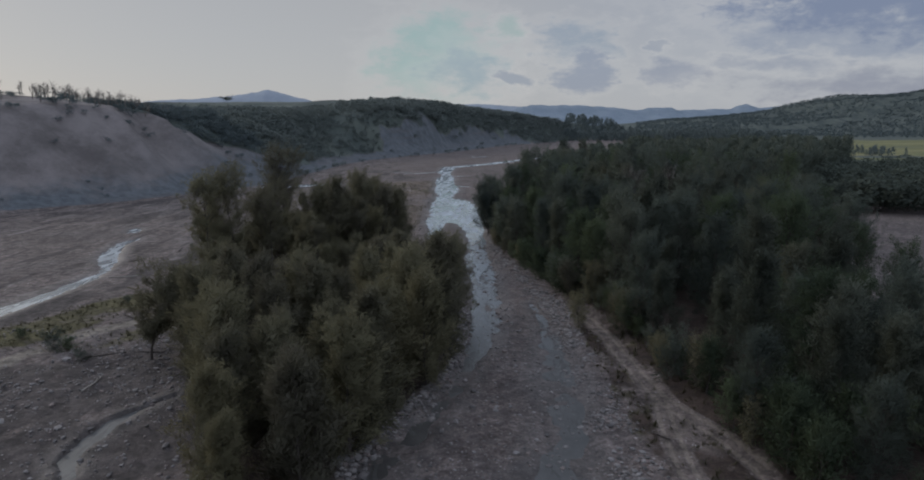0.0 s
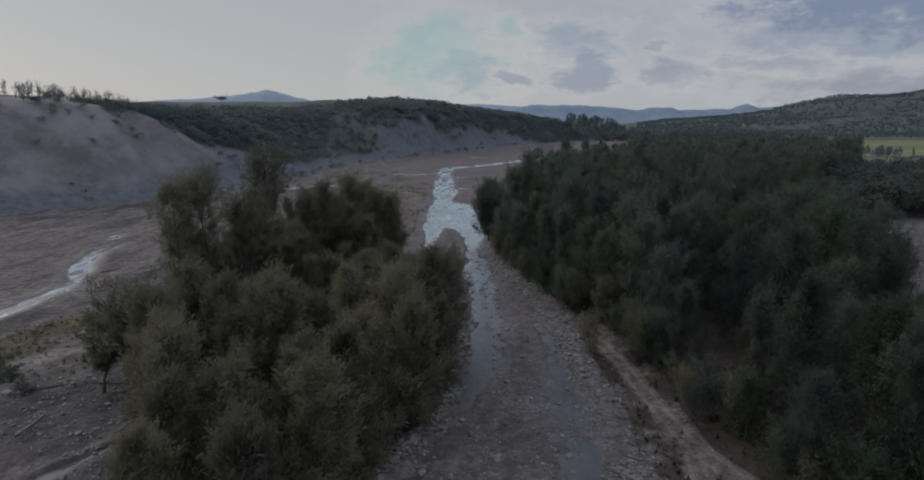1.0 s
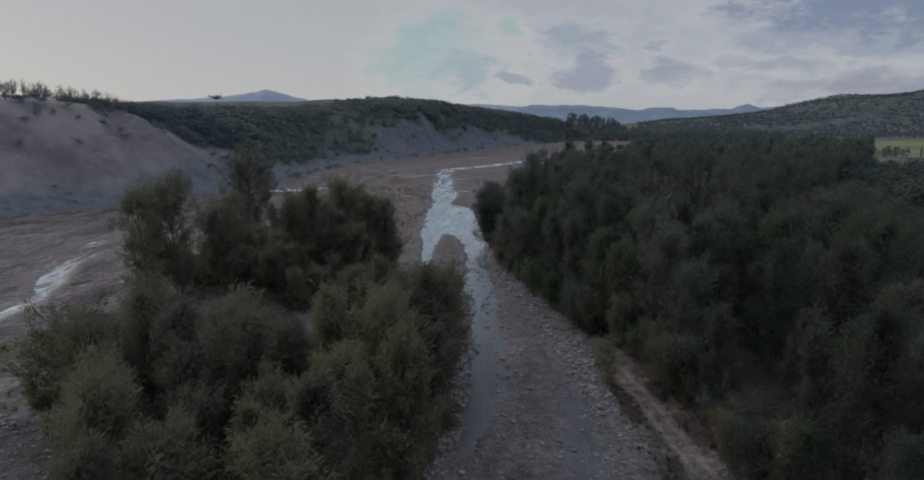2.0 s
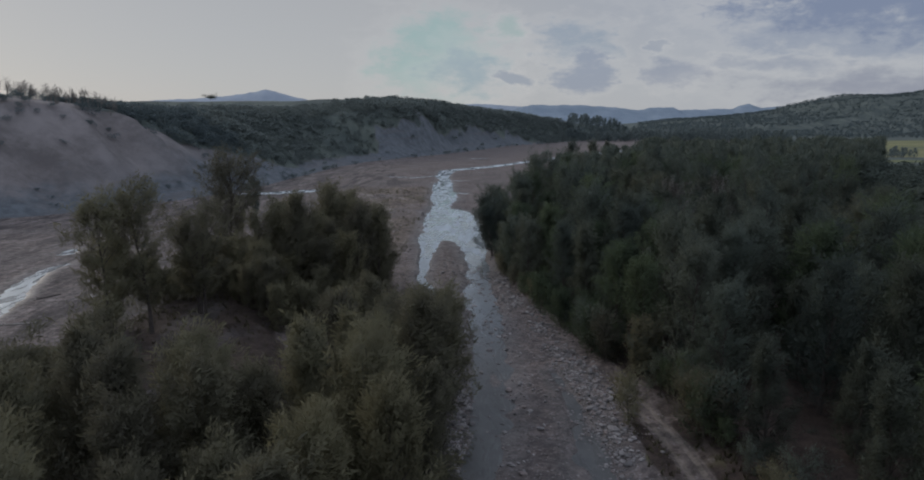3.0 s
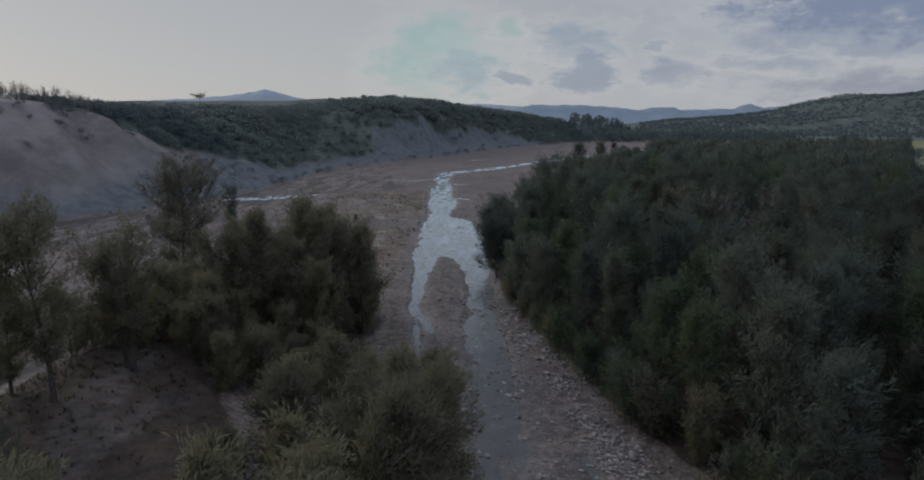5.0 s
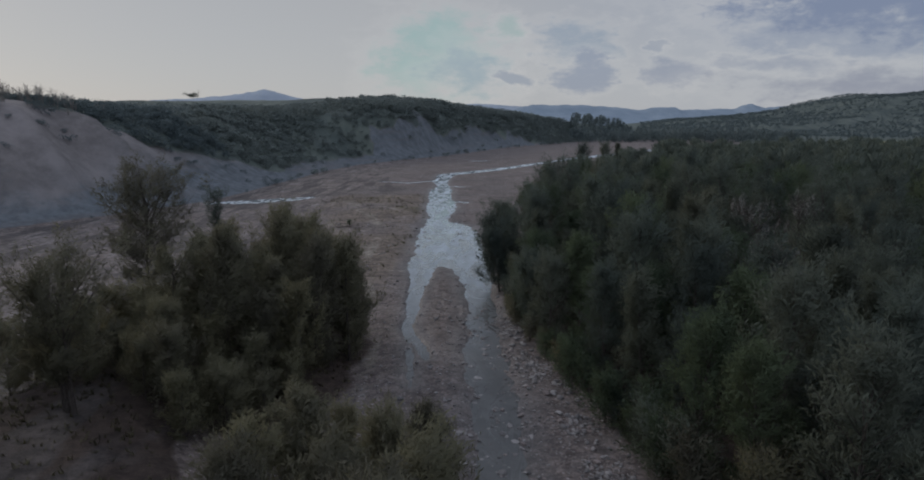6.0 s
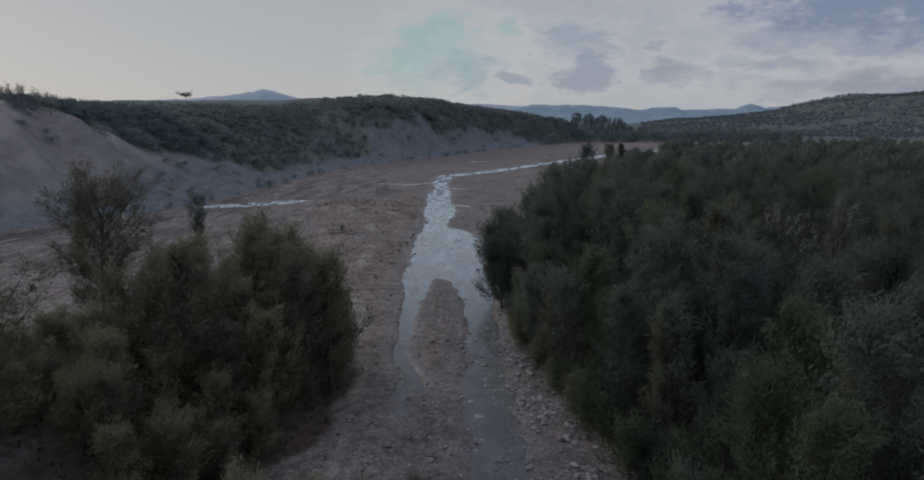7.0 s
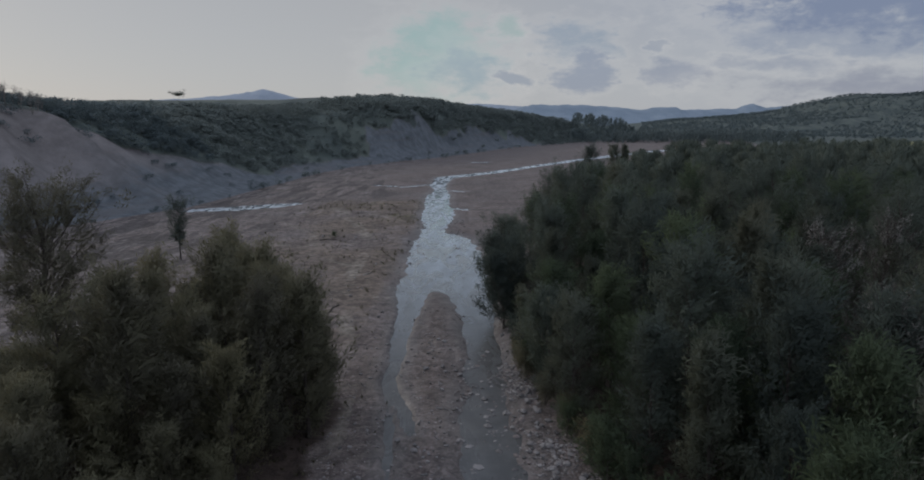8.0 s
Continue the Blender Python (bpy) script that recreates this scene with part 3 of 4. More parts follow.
    fld = smooth(x - 0.62 * (y - 49), 0, 30) * smooth(y, 560, 590) * (1 - smooth(y, 1250, 1300))
    m["field"] = fld * (1 - smooth(value_noise(x, y, 90, 69, 2), 0.18, 0.24))
    return h, m


def spaced(lo, hi, fine, step, grow):
    """Coordinates from lo to hi, step apart within fine and wider and wider outside it."""
    out = list(np.arange(fine[0], fine[1], step))
    s, v = step, fine[1]
    while v < hi:
        out.append(v)
        s *= grow
        v += s
    s, v = step, fine[0]
    low = []
    while v > lo:
        s *= grow
        v -= s
        low.append(v)
    return np.array(low[::-1] + out + [hi])


def sheet(name, xs, ys, mat):
    X, Y = np.meshgrid(xs, ys)
    H, masks = land(X, Y)
    nx, ny = len(xs), len(ys)
    co = np.stack([X, Y, H], -1).reshape(-1, 3)
    idx = np.arange(nx * ny).reshape(ny, nx)
    quads = np.stack([idx[:-1, :-1], idx[:-1, 1:], idx[1:, 1:], idx[1:, :-1]], -1).reshape(-1, 4)
    me = mesh_from(name, co, quads, mat)
    for key, v in masks.items():
        a = me.attributes.new(key, "FLOAT", "POINT")
        a.data.foreach_set("value", np.clip(v, 0, 1).astype(np.float32).ravel())
    return new(name, me)


def mesh_from(name, co, faces, mat, flat=False):
    """A mesh from arrays of corners and of faces that all have as many corners."""
    me = bpy.data.meshes.new(name)
    faces = np.asarray(faces)
    n, k = faces.shape
    me.vertices.add(len(co))
    me.vertices.foreach_set("co", np.asarray(co, np.float32).ravel())
    me.loops.add(n * k)
    me.loops.foreach_set("vertex_index", faces.astype(np.int32).ravel())
    me.polygons.add(n)
    me.polygons.foreach_set("loop_start", np.arange(0, n * k, k, dtype=np.int32))
    me.polygons.foreach_set("use_smooth", np.full(n, not flat))
    me.update(calc_edges=True)
    me.materials.append(mat)
    return me


mid_x = np.concatenate([np.arange(-112, -52, 1.5), np.arange(-52, -36, 0.45), np.arange(-36, -14, 1.3), np.arange(-14, 19, 0.55), np.arange(19, 30, 0.3), np.arange(30, 62, 1.5)])
xs = spaced(-4900, 4900, (0, 0.1), 1.2, 1.05)
xs = np.concatenate([xs[xs < 0] - 112, mid_x, xs[xs > 0.1] + 62])
xs = xs[(xs > -5000) & (xs < 5000)]
mid_y = np.concatenate([np.arange(40, 118, 0.6), np.arange(118, 220, 1.1)])
up_y, s = [], 1.0
while (up_y[-1] if up_y else 220) < 4900:
    up_y.append((up_y[-1] if up_y else 220) + s)
    s *= 1.015 if up_y[-1] < 700 else 1.035
ys = np.concatenate([np.linspace(-70, 0, 36)[:-1] ** 1, [0, 10, 20, 28, 34, 37.5], mid_y, up_y])
ys = np.concatenate([[-4900, -3000, -1800, -1000, -600, -350, -200, -120], ys])
ground = tagged(sheet("ground", xs, ys, GROUND), "grey gravel river plain with sand flats, wheel ruts and bluffs", "ground", kind="structure")

co = np.array([(-160, -60, WATER_Z), (460, -60, WATER_Z), (460, 1060, WATER_Z), (-160, 1060, WATER_Z)])
water = tagged(new("water", mesh_from("water", co, [[0, 1, 2, 3]], WATER)), "shallow silty river water in braided channels", "water", kind="structure")


def height_at(x, y):
    return float(land(np.array([x]), np.array([y]))[0][0])


def ridge(name, y, pts, depth, mat, label, seed):
    """A far range of hills: a crest through (x, height), falling away before and behind."""
    px, pz = [p[0] for p in pts], [p[1] for p in pts]
    u = np.linspace(px[0], px[-1], 260)
    crest = np.interp(u, px, pz)
    crest = crest * (1 + 0.05 * value_noise(u, u * 0, 260, seed, 4)) + 11 * value_noise(u, u * 0, 45, seed + 1, 3)
    rows = []
    for k in np.linspace(-1, 1, 13):
        z = crest * (1 - abs(k)) ** 1.1 * (1 + 0.2 * value_noise(u, u * 0 + k * depth, 300, seed + 3, 3) * (k != 0)) - 6
        rows.append(np.stack([u, np.full(u.shape, y + k * depth), z], -1))
    co = np.concatenate(rows)
    idx = np.arange(len(co)).reshape(13, -1)
    quads = np.stack([idx[:-1, :-1], idx[:-1, 1:], idx[1:, 1:], idx[1:, :-1]], -1).reshape(-1, 4)
    return tagged(new(name, mesh_from(name, co, quads, mat)), label, "hills", kind="structure")


ridge("backdrop", 4300, ((-2900, 60), (-2600, 130), (-2126, 188), (-1808, 204), (-1640, 216), (-1528, 232), (-1400, 252), (-1327, 267), (-1250, 250), (-1130, 216), (-1010, 182), (-800, 150), (-400, 160), (-100, 165), (200, 165), (700, 130)), 400, FARTHER_HILL_HAZED,
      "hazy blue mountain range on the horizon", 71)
ridge("backdrop", 3900, ((200, 40), (300, 110), (351, 136), (424, 150), (754, 150), (828, 143), (1011, 132), (1085, 118), (1158, 136), (1304, 136), (1342, 118), (1525, 121), (1671, 128), (1707, 146), (1772, 157), (1854, 136), (1963, 143), (2108, 157), (2363, 171), (2621, 157), (2994, 107), (3300, 60)), 450, FAR_HILL_HAZED,
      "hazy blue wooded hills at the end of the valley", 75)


# ---- trees ----
def unit(v):
    return v / np.maximum(np.linalg.norm(v, axis=-1, keepdims=True), 1e-9)


def tube(points, radii, sides):
    """Corners and quads of a tapering tube along points."""
    pts = np.asarray(points, float)
    ahead = unit(np.gradient(pts, axis=0))
    a = unit(np.cross(ahead, np.array([0.31, 0.87, 0.12])))
    b = np.cross(ahead, a)
    ang = np.linspace(0, 2 * np.pi, sides, endpoint=False)
    ring = pts[:, None] + np.asarray(radii)[:, None, None] * (a[:, None] * np.cos(ang)[None, :, None] + b[:, None] * np.sin(ang)[None, :, None])
    n = len(pts)
    i = np.arange(n * sides).reshape(n, sides)
    j = np.roll(i, -1, axis=1)
    return ring.reshape(-1, 3), np.stack([i[:-1], j[:-1], j[1:], i[1:]], -1).reshape(-1, 4)


def join(pieces):
    cos, faces, n = [], [], 0
    for co, fa in pieces:
        cos.append(co)
        faces.append(np.asarray(fa) + n)
        n += len(co)
    return np.concatenate(cos), np.concatenate(faces)


def blades(base, way, length, width, hubs, r, thin, droop=0.1):
    """Sprays of needles: a thin triangle or a kite each, from base along way, faced outwards from their own plume."""
    n = len(base)
    way = unit(way)
    flat = unit(np.cross(way, r.normal(size=(n, 3))))
    hub = np.array([base[:, 0].mean(), base[:, 1].mean(), 0])
    out = base - hub
    out[:, 2] = 0.35 * np.hypot(out[:, 0], out[:, 1]) + 0.6 + 2.0 * np.clip((base[:, 2] - base[:, 2].max() * 0.72), 0, None)
    flip = np.sign((np.cross(way, flat) * out).sum(1))
    flat *= -np.where(flip == 0, 1, flip)[:, None]
    tip = base + way * length[:, None]
    tip[:, 2] -= droop * length
    mid = base + way * (0.45 * length)[:, None]
    mid[:, 2] += 0.04 * length
    if thin:
        corners = [base + flat * width[:, None] * 0.3, tip, mid - flat * width[:, None]]
    else:
        corners = [base, mid + flat * width[:, None] * 0.5, tip, mid - flat * width[:, None] * 0.5]
    k = len(corners)
    return np.stack(corners, 1).reshape(-1, 3), np.arange(k * n).reshape(-1, k), np.repeat(unit(0.75 * unit(out) + 0.75 * unit(base + 0.5 * way * length[:, None] - hubs) + 0.06 * np.cross(flat, way)), k, axis=0)


def grow(seed, height, radius, limbs=30, tufts=5, needles=24, size=0.8, clear=0.05, shape="cone", lean=0.03, stems=1, fat=1.0, upright=0.55, bare=0.0, bend_to=None, wind=0.16):
    """Trunk with limbs, and crown, of a feathery casuarina: corners, faces (and normals) of each."""
    r = np.random.default_rng(seed)
    wood, base, way, long, wid, hubs = [], [], [], [], [], []
    for stem in range(stems):
        off = r.normal(size=2) * 0.4 * (stems > 1)
        bend = r.normal(size=2) * lean * height + off * 2.2
        bend = np.array(bend_to, float) if bend_to else bend
        hh = height * (1 if stem == 0 else r.uniform(0.75, 0.95))
        k = np.linspace(0, 1, 7)
        sway = np.stack([bend[0] * k ** 1.6 + 0.12 * np.sin(5 * k + seed), bend[1] * k ** 1.6 + 0.12 * np.cos(4 * k + seed), k * hh], -1)
        sway[:, :2] += off
        sway[0, 2] = -0.5
        r0 = 0.013 * hh + 0.05
        wood.append(tube(sway, r0 * (1 - 0.9 * k) * np.where(k == 0, 1.3, 1), 6))
        turn = r.uniform(0, 6.28)
        for i in range(limbs):
            f = clear + (0.97 - clear) * ((i + r.uniform(0, 1)) / limbs)
            g = (f - clear) / (1 - clear)
            if shape == "cone":
                out = (1 - g) ** 0.7 * min(1, 0.6 + 2.0 * g)
            elif shape == "round":
                out = (max(0.0, 1 - (2 * g - 0.75) ** 2 * 0.62)) ** 0.5
            elif shape == "flat":
                out = 1.0
            else:
                out = min(1.0, 0.25 + 1.2 * g) * (1 - max(0, g - 0.7) * 1.6)
            L = radius * (0.22 + 0.9 * out) * r.uniform(0.6, 1.25)
            turn += 2.4 + r.uniform(-0.5, 0.5)
            tilt = radians((r.uniform(18, 46) + 30 * g) if shape != "flat" else r.uniform(4, 16))
            start = np.array([np.interp(f, k, sway[:, j]) for j in range(3)])
            d = np.array([math.cos(turn) * math.cos(tilt), math.sin(turn) * math.cos(tilt), math.sin(tilt)])
            q = np.linspace(0, 1, 3)
            line = start + d * (q * L)[:, None] + np.array([0, 0, 1.0]) * ((0.16 if shape != "flat" else 0.0) * L * q ** 2)[:, None] + r.normal(size=3) * 0.05 * L * q[:, None]
            if L > 0.9:
                wood.append(tube(line, (0.011 * L + 0.02) * (1 - 0.85 * q), 3))
            for t in range(tufts):
                u = (0.36 + 0.66 * (t + r.uniform(0.1, 1)) / tufts) if fat <= 1 else (0.02 + 0.98 * (t + r.uniform(0, 1)) / tufts)
                c = np.array([np.interp(u, q, line[:, j]) for j in range(3)]) + r.normal(size=3) * 0.13 * L * np.array([1, 1, 0.8])
                axis = unit(d * (1 - 0.5 * upright) + r.normal(size=3) * 0.35 + np.array([wind, 0, upright]))
                if bare and r.uniform() < bare:
                    twig = np.stack([c - axis * 0.7, c + axis * 0.3 + r.normal(size=3) * 0.15, c + axis * 1.2 + r.normal(size=3) * 0.3])
                    wood.append(tube(twig, np.array([0.035, 0.025, 0.01]), 3))
                    continue
                m = max(2, int(needles * r.uniform(0.6, 1.4)))
                s = size * r.uniform(0.75, 1.4)
                base.append(c + axis * (r.uniform(-1.1, 1.4, m) * s)[:, None] + r.normal(size=(m, 3)) * 0.33 * s)
                hubs.append(np.repeat((c - axis * 0.55 * s)[None], m, axis=0))
                way.append(axis + r.normal(size=(m, 3)) * (0.5 if fat <= 1 else 0.8))
                long.append(s * r.uniform(0.4, 0.95, m))
                wid.append(s * fat * r.uniform(0.052, 0.094, m) * (1.0 if fat <= 1 else 1.7))
    crown = blades(np.concatenate(base), np.concatenate(way), np.concatenate(long), np.concatenate(wid), np.concatenate(hubs), r, fat <= 1.0)
    return join(wood), crown


def leafy(name, crown, mat):
    me = mesh_from(name, crown[0], crown[1], mat)
    me.normals_split_custom_set_from_vertices(crown[2].astype(np.float32))
    return me


def tree(name, seed, leaf, label, category="tree", group="", **kw):
    """A tree as a thing at the origin: an Empty at its foot with trunk and crown."""
    ob = new(name)
    wood, crown = grow(seed, **kw)
    new("trunk", mesh_from("trunk", *wood, BARK)).parent = ob
    new("crown", leafy("crown", crown, leaf)).parent = ob
    return tagged(ob, label, category, group)


def stand(ob, x, y, turn, scale, sink=0.1, tall=1.0):
    m = Matrix.Translation((x, y, height_at(x, y) - sink)) @ pose(0, 0, 0, 0, 0, turn) @ Matrix.Diagonal((scale, scale, scale * tall, 1))
    return m


def scatter(poly, gap, seed, tries=20000, most=1000):
    """Places in a polygon, at least gap apart."""
    r = np.random.default_rng(seed)
    xs_, ys_ = [p[0] for p in poly], [p[1] for p in poly]
    cand = np.stack([r.uniform(min(xs_), max(xs_), tries), r.uniform(min(ys_), max(ys_), tries)], -1)
    cand = cand[inside(cand[:, 0], cand[:, 1], tuple(poly))]
    got = np.zeros((0, 2))
    for c in cand:
        if not len(got) or ((got - c) ** 2).sum(1).min() > gap * gap:
            got = np.vstack([got, c])
            if len(got) >= most:
                break
    return got


def beside(line, n, spread, seed):
    rr = np.random.default_rng(seed)
    pts = np.array(line, float)
    seg = np.hypot(*np.diff(pts, axis=0).T)
    acc = np.concatenate([[0], np.cumsum(seg)])
    u = rr.uniform(0, acc[-1], n)
    return np.stack([np.interp(u, acc, pts[:, 0]) + rr.normal(size=n) * spread, np.interp(u, acc, pts[:, 1]) + rr.normal(size=n) * spread], -1)


def plant(protos, places, turns, sizes):
    """Stands the prototypes in turn at places; each prototype is itself the first of its kind."""
    used = set()
    for i, ((x, y), a, s) in enumerate(zip(places, turns, sizes)):
        p = protos[i % len(protos)]
        m = stand(p, x, y, a, s)
        if p.name in used:
            copy = copy_thing(p, Matrix.Identity(4))
            copy.matrix_basis = m
        else:
            used.add(p.name)
            p.matrix_basis = m


FRONT = "grove on the gravel island"
SHAPES = ("round", "cone", "round", "round", "cone")
front_kinds = [tree("casuarina_tree", 100 + i, LEAF, "feathery olive-green casuarina tree in a dense grove on the gravel island", group=FRONT,
                    height=13.5 + i % 3, radius=3.6 + 0.3 * (i % 2), limbs=42, tufts=6, needles=78, size=0.76, clear=0.03, shape=SHAPES[i], wind=0.34) for i in range(4)]
pl = scatter(GROVE, 4.7, 3)
r = np.random.default_rng(5)
plant(front_kinds, pl, r.uniform(0, 360, len(pl)), r.uniform(0.74, 1.10, len(pl)) * np.interp(pl[:, 1], (44, 60, 75, 104, 116), (0.8, 0.95, 1.02, 0.98, 0.66)))

DARK_GROVE = ((-36, 146), (-30, 138), (-20, 139), (-15.5, 148), (-15.5, 158), (-19, 167), (-28, 166), (-37, 158))
dark_kinds = [tree("dark_casuarina_tree", 140 + i, LEAF, "dark dense casuarina tree at the far end of the island", group="dark trees at the island's end",
                   height=15.5, radius=4.0, limbs=38, tufts=5, needles=72, size=0.82, clear=0.02, shape=SHAPES[i]) for i in range(3)]
pl = scatter(DARK_GROVE, 4.2, 8)
plant(dark_kinds, pl, r.uniform(0, 360, len(pl)), r.uniform(0.72, 1.15, len(pl)))

# tall open trees on the island's left side
for i, (x, y, hgt, rad, kw) in enumerate((
        (-47.5, 112.5, 18.5, 4.4, dict(limbs=34, shape="open", clear=0.22)), (-44.2, 117, 19.0, 4.8, dict(limbs=36, shape="open", clear=0.22)),
        (-40.8, 126, 14.5, 6.0, dict(limbs=16, shape="open", clear=0.22, stems=3)), (-46.5, 155, 22.0, 7.8, dict(limbs=54, shape="open", clear=0.40)),
        (-45.0, 84, 11.0, 4.4, dict(limbs=36, shape="open", clear=0.25, bend_to=(5.0, 2.0))), (-37, 142, 13, 3.6, dict(limbs=24, shape="open", clear=0.15)),
        (-51, 120, 12, 3.4, dict(limbs=22, shape="open", clear=0.12)),
        (-41.5, 88, 10, 3.2, dict(limbs=24, shape="round", clear=0.08)), (-41, 92, 9, 3.0, dict(limbs=24, shape="round", clear=0.08)),
        (-38, 95, 11, 3.4, dict(limbs=28, shape="round", clear=0.05)), (-36.5, 88.5, 11, 3.4, dict(limbs=28, shape="round", clear=0.05)))):
    t = tree("tall_casuarina_tree", 200 + i, LEAF, "tall open casuarina tree with a bare lower trunk", group="tall trees along the island", height=hgt, radius=rad, tufts=7, needles=70, size=0.74, **kw)
    t.matrix_basis = stand(t, x, y, 0, 1.0)
t = tree("young_casuarina_tree", 230, LEAF_DARK, "slender young casuarina standing alone on the gravel flats", height=13.2, radius=3.6, limbs=22, tufts=5, needles=60, size=0.8, clear=0.28, shape="open", lean=0.05)
t.matrix_basis = stand(t, -70, 240, 0, 1.0)
t = tree("casuarina_tree", 231, LEAF_DARK, "dark casuarina tree at the foot of the bluff", height=13, radius=3.4, limbs=24, tufts=4, needles=18, size=0.9)
t.matrix_basis = stand(t, -163, 208, 0, 1.0)

# low trees and shrubs
shrub_kinds = [tree("shrub", 260 + i, (LEAF_DARK, LEAF_YOUNG, LEAF)[i], "low bushy green shrub at the edge of the trees", "shrub", "shrubs under the trees",
                    height=4.6, radius=2.4, limbs=18, tufts=4, needles=38, size=0.7, clear=0.02, shape="round") for i in range(3)]
low_kinds = [tree("low_casuarina_tree", 270 + i, LEAF, "low bushy young casuarina on the island", "tree", "low trees on the island",
                  height=14, radius=5.2, limbs=30, tufts=6, needles=60, size=1.1, clear=0.02, shape="round") for i in range(2)]
UNDER = ((-54, 134), (-40, 133), (-30, 125), (-22, 126), (-19, 136), (-33, 138), (-37, 148), (-44, 152), (-54, 146))
pl = scatter(UNDER, 3.4, 14)
plant(low_kinds, pl, r.uniform(0, 360, len(pl)), r.uniform(0.34, 0.62, len(pl)))
pl = np.concatenate([((-5, 113), (-9, 118), (24.6, 110.5), (21.4, 117.5), (29.6, 62), (19.3, 97.6), (27.3, 75), (26.2, 93), (-48, 108), (-42, 106), (32, 50), (30.2, 58.6), (33.5, 60), (31, 66), (30, 72), (29, 80)),
                     beside(((27.8, 76), (27.0, 99), (23.0, 112), (18.4, 128), (13.6, 146), (11, 162), (8.6, 178)), 52, 0.7, 36)])
plant(shrub_kinds, pl, r.uniform(0, 360, len(pl)), r.uniform(0.55, 1.2, len(pl)))

for i, (x, y, k) in enumerate(((-62, 88.5, 0.8), (-59.6, 88, 0.6), (-55, 84, 0.5), (-70, 93, 0.5), (-64, 113, 0.45), (-57, 116, 0.5), (-44, 232, 0.5), (-37, 268, 0.5),
                                (-74, 165, 0.4), (-88, 200, 0.4), (-60, 196, 0.4))):
    bush = copy_thing(shrub_kinds[i % 2], Matrix.Identity(4))
    bush.matrix_basis = stand(bush, x, y, 50 * i, k, 0.1, 0.62)
    tagged(bush, "low dark bush alone on the open gravel", "shrub", "low bushes on the gravel")
sapling_kinds = [tree("sapling", 280 + i, LEAF_YOUNG, "bright green casuarina sapling beside the wheel track", "sapling", "saplings beside the track",
                      height=6.5, radius=2.2, limbs=24, tufts=4, needles=50, size=0.62, clear=0.02, shape="cone") for i in range(2)]
pl = np.array(((29.9, 70), (32.5, 65), (32, 57), (35, 59), (33, 52), (37.5, 55), (28.6, 75), (31.5, 73), (31.6, 54), (31.8, 61), (35, 66), (38, 62)))
plant(sapling_kinds, pl, r.uniform(0, 360, len(pl)), r.uniform(0.65, 1.25, len(pl)))

# riverside forest: single trees where it is near, one mass beyond
NEAR_FOREST = "trees of the riverside forest"
forest_kinds, inner_kinds = [], []
for i in range(5):
    leaf = (LEAF_DARK, LEAF_FOREST, LEAF_YOUNG, LEAF_DARK, LEAF_FOREST)[i]
    forest_kinds.append(tree("forest_tree", 300 + i, leaf, "tall feathery casuarina at the edge of the riverside forest", group=NEAR_FOREST,
                             height=17, radius=4.5, limbs=44, tufts=5, needles=62, size=0.86, clear=0.02, shape=SHAPES[i]))
    inner_kinds.append(tree("forest_tree", 320 + i, leaf, "tall feathery casuarina deep in the dense riverside forest", group=NEAR_FOREST,
                            height=17, radius=4.7, limbs=36, tufts=4, needles=62, size=0.74, clear=0.25, shape=SHAPES[i], fat=1.0, wind=0.26))
pl = np.concatenate([scatter(FOREST, 6.3, 12, 40000), ((28.6, 136.5), (30, 143.5), (29.2, 150.5), (33.5, 147), (26, 141), (46, 62), (43, 57), (50, 66), (48, 57), (53, 61), (40, 62))])
e = edge(pl[:, 0], pl[:, 1], FOREST)
pl, e = pl[(e > 2.0) | (pl[:, 1] > 135)], e[(e > 2.0) | (pl[:, 1] > 135)]
near = np.argsort(np.argsort(np.hypot(pl[:, 0] - 15, (pl[:, 1] - 110) * 0.8))) < 272
size = np.interp(e, (0, 5, 18), (0.68, 0.9, 1.05)) * np.interp(pl[:, 1], (60, 110, 220, 300, 400), (0.88, 0.95, 1.03, 1.14, 1.24)) * r.uniform(0.70, 1.18, len(pl))
size[pl[:, 1] > 200] *= r.uniform(0.66, 1.3, (pl[:, 1] > 200).sum())
size = np.minimum(size, np.interp(pl[:, 1], (200, 340), (1.17, 1.36)))
tall = (pl[:, 0] > 105) & (pl[:, 1] > 265)
size[tall] = r.uniform(1.16, 1.50, tall.sum())
front = near & (((pl[:, 1] < 142) & (pl[:, 0] < 62)) | ((pl[:, 1] < 190) & (pl[:, 0] < 52)))
plant(forest_kinds, pl[front], r.uniform(0, 360, front.sum()), size[front])
inner = near & ~front
plant(inner_kinds, pl[inner], r.uniform(0, 360, inner.sum()), size[inner])


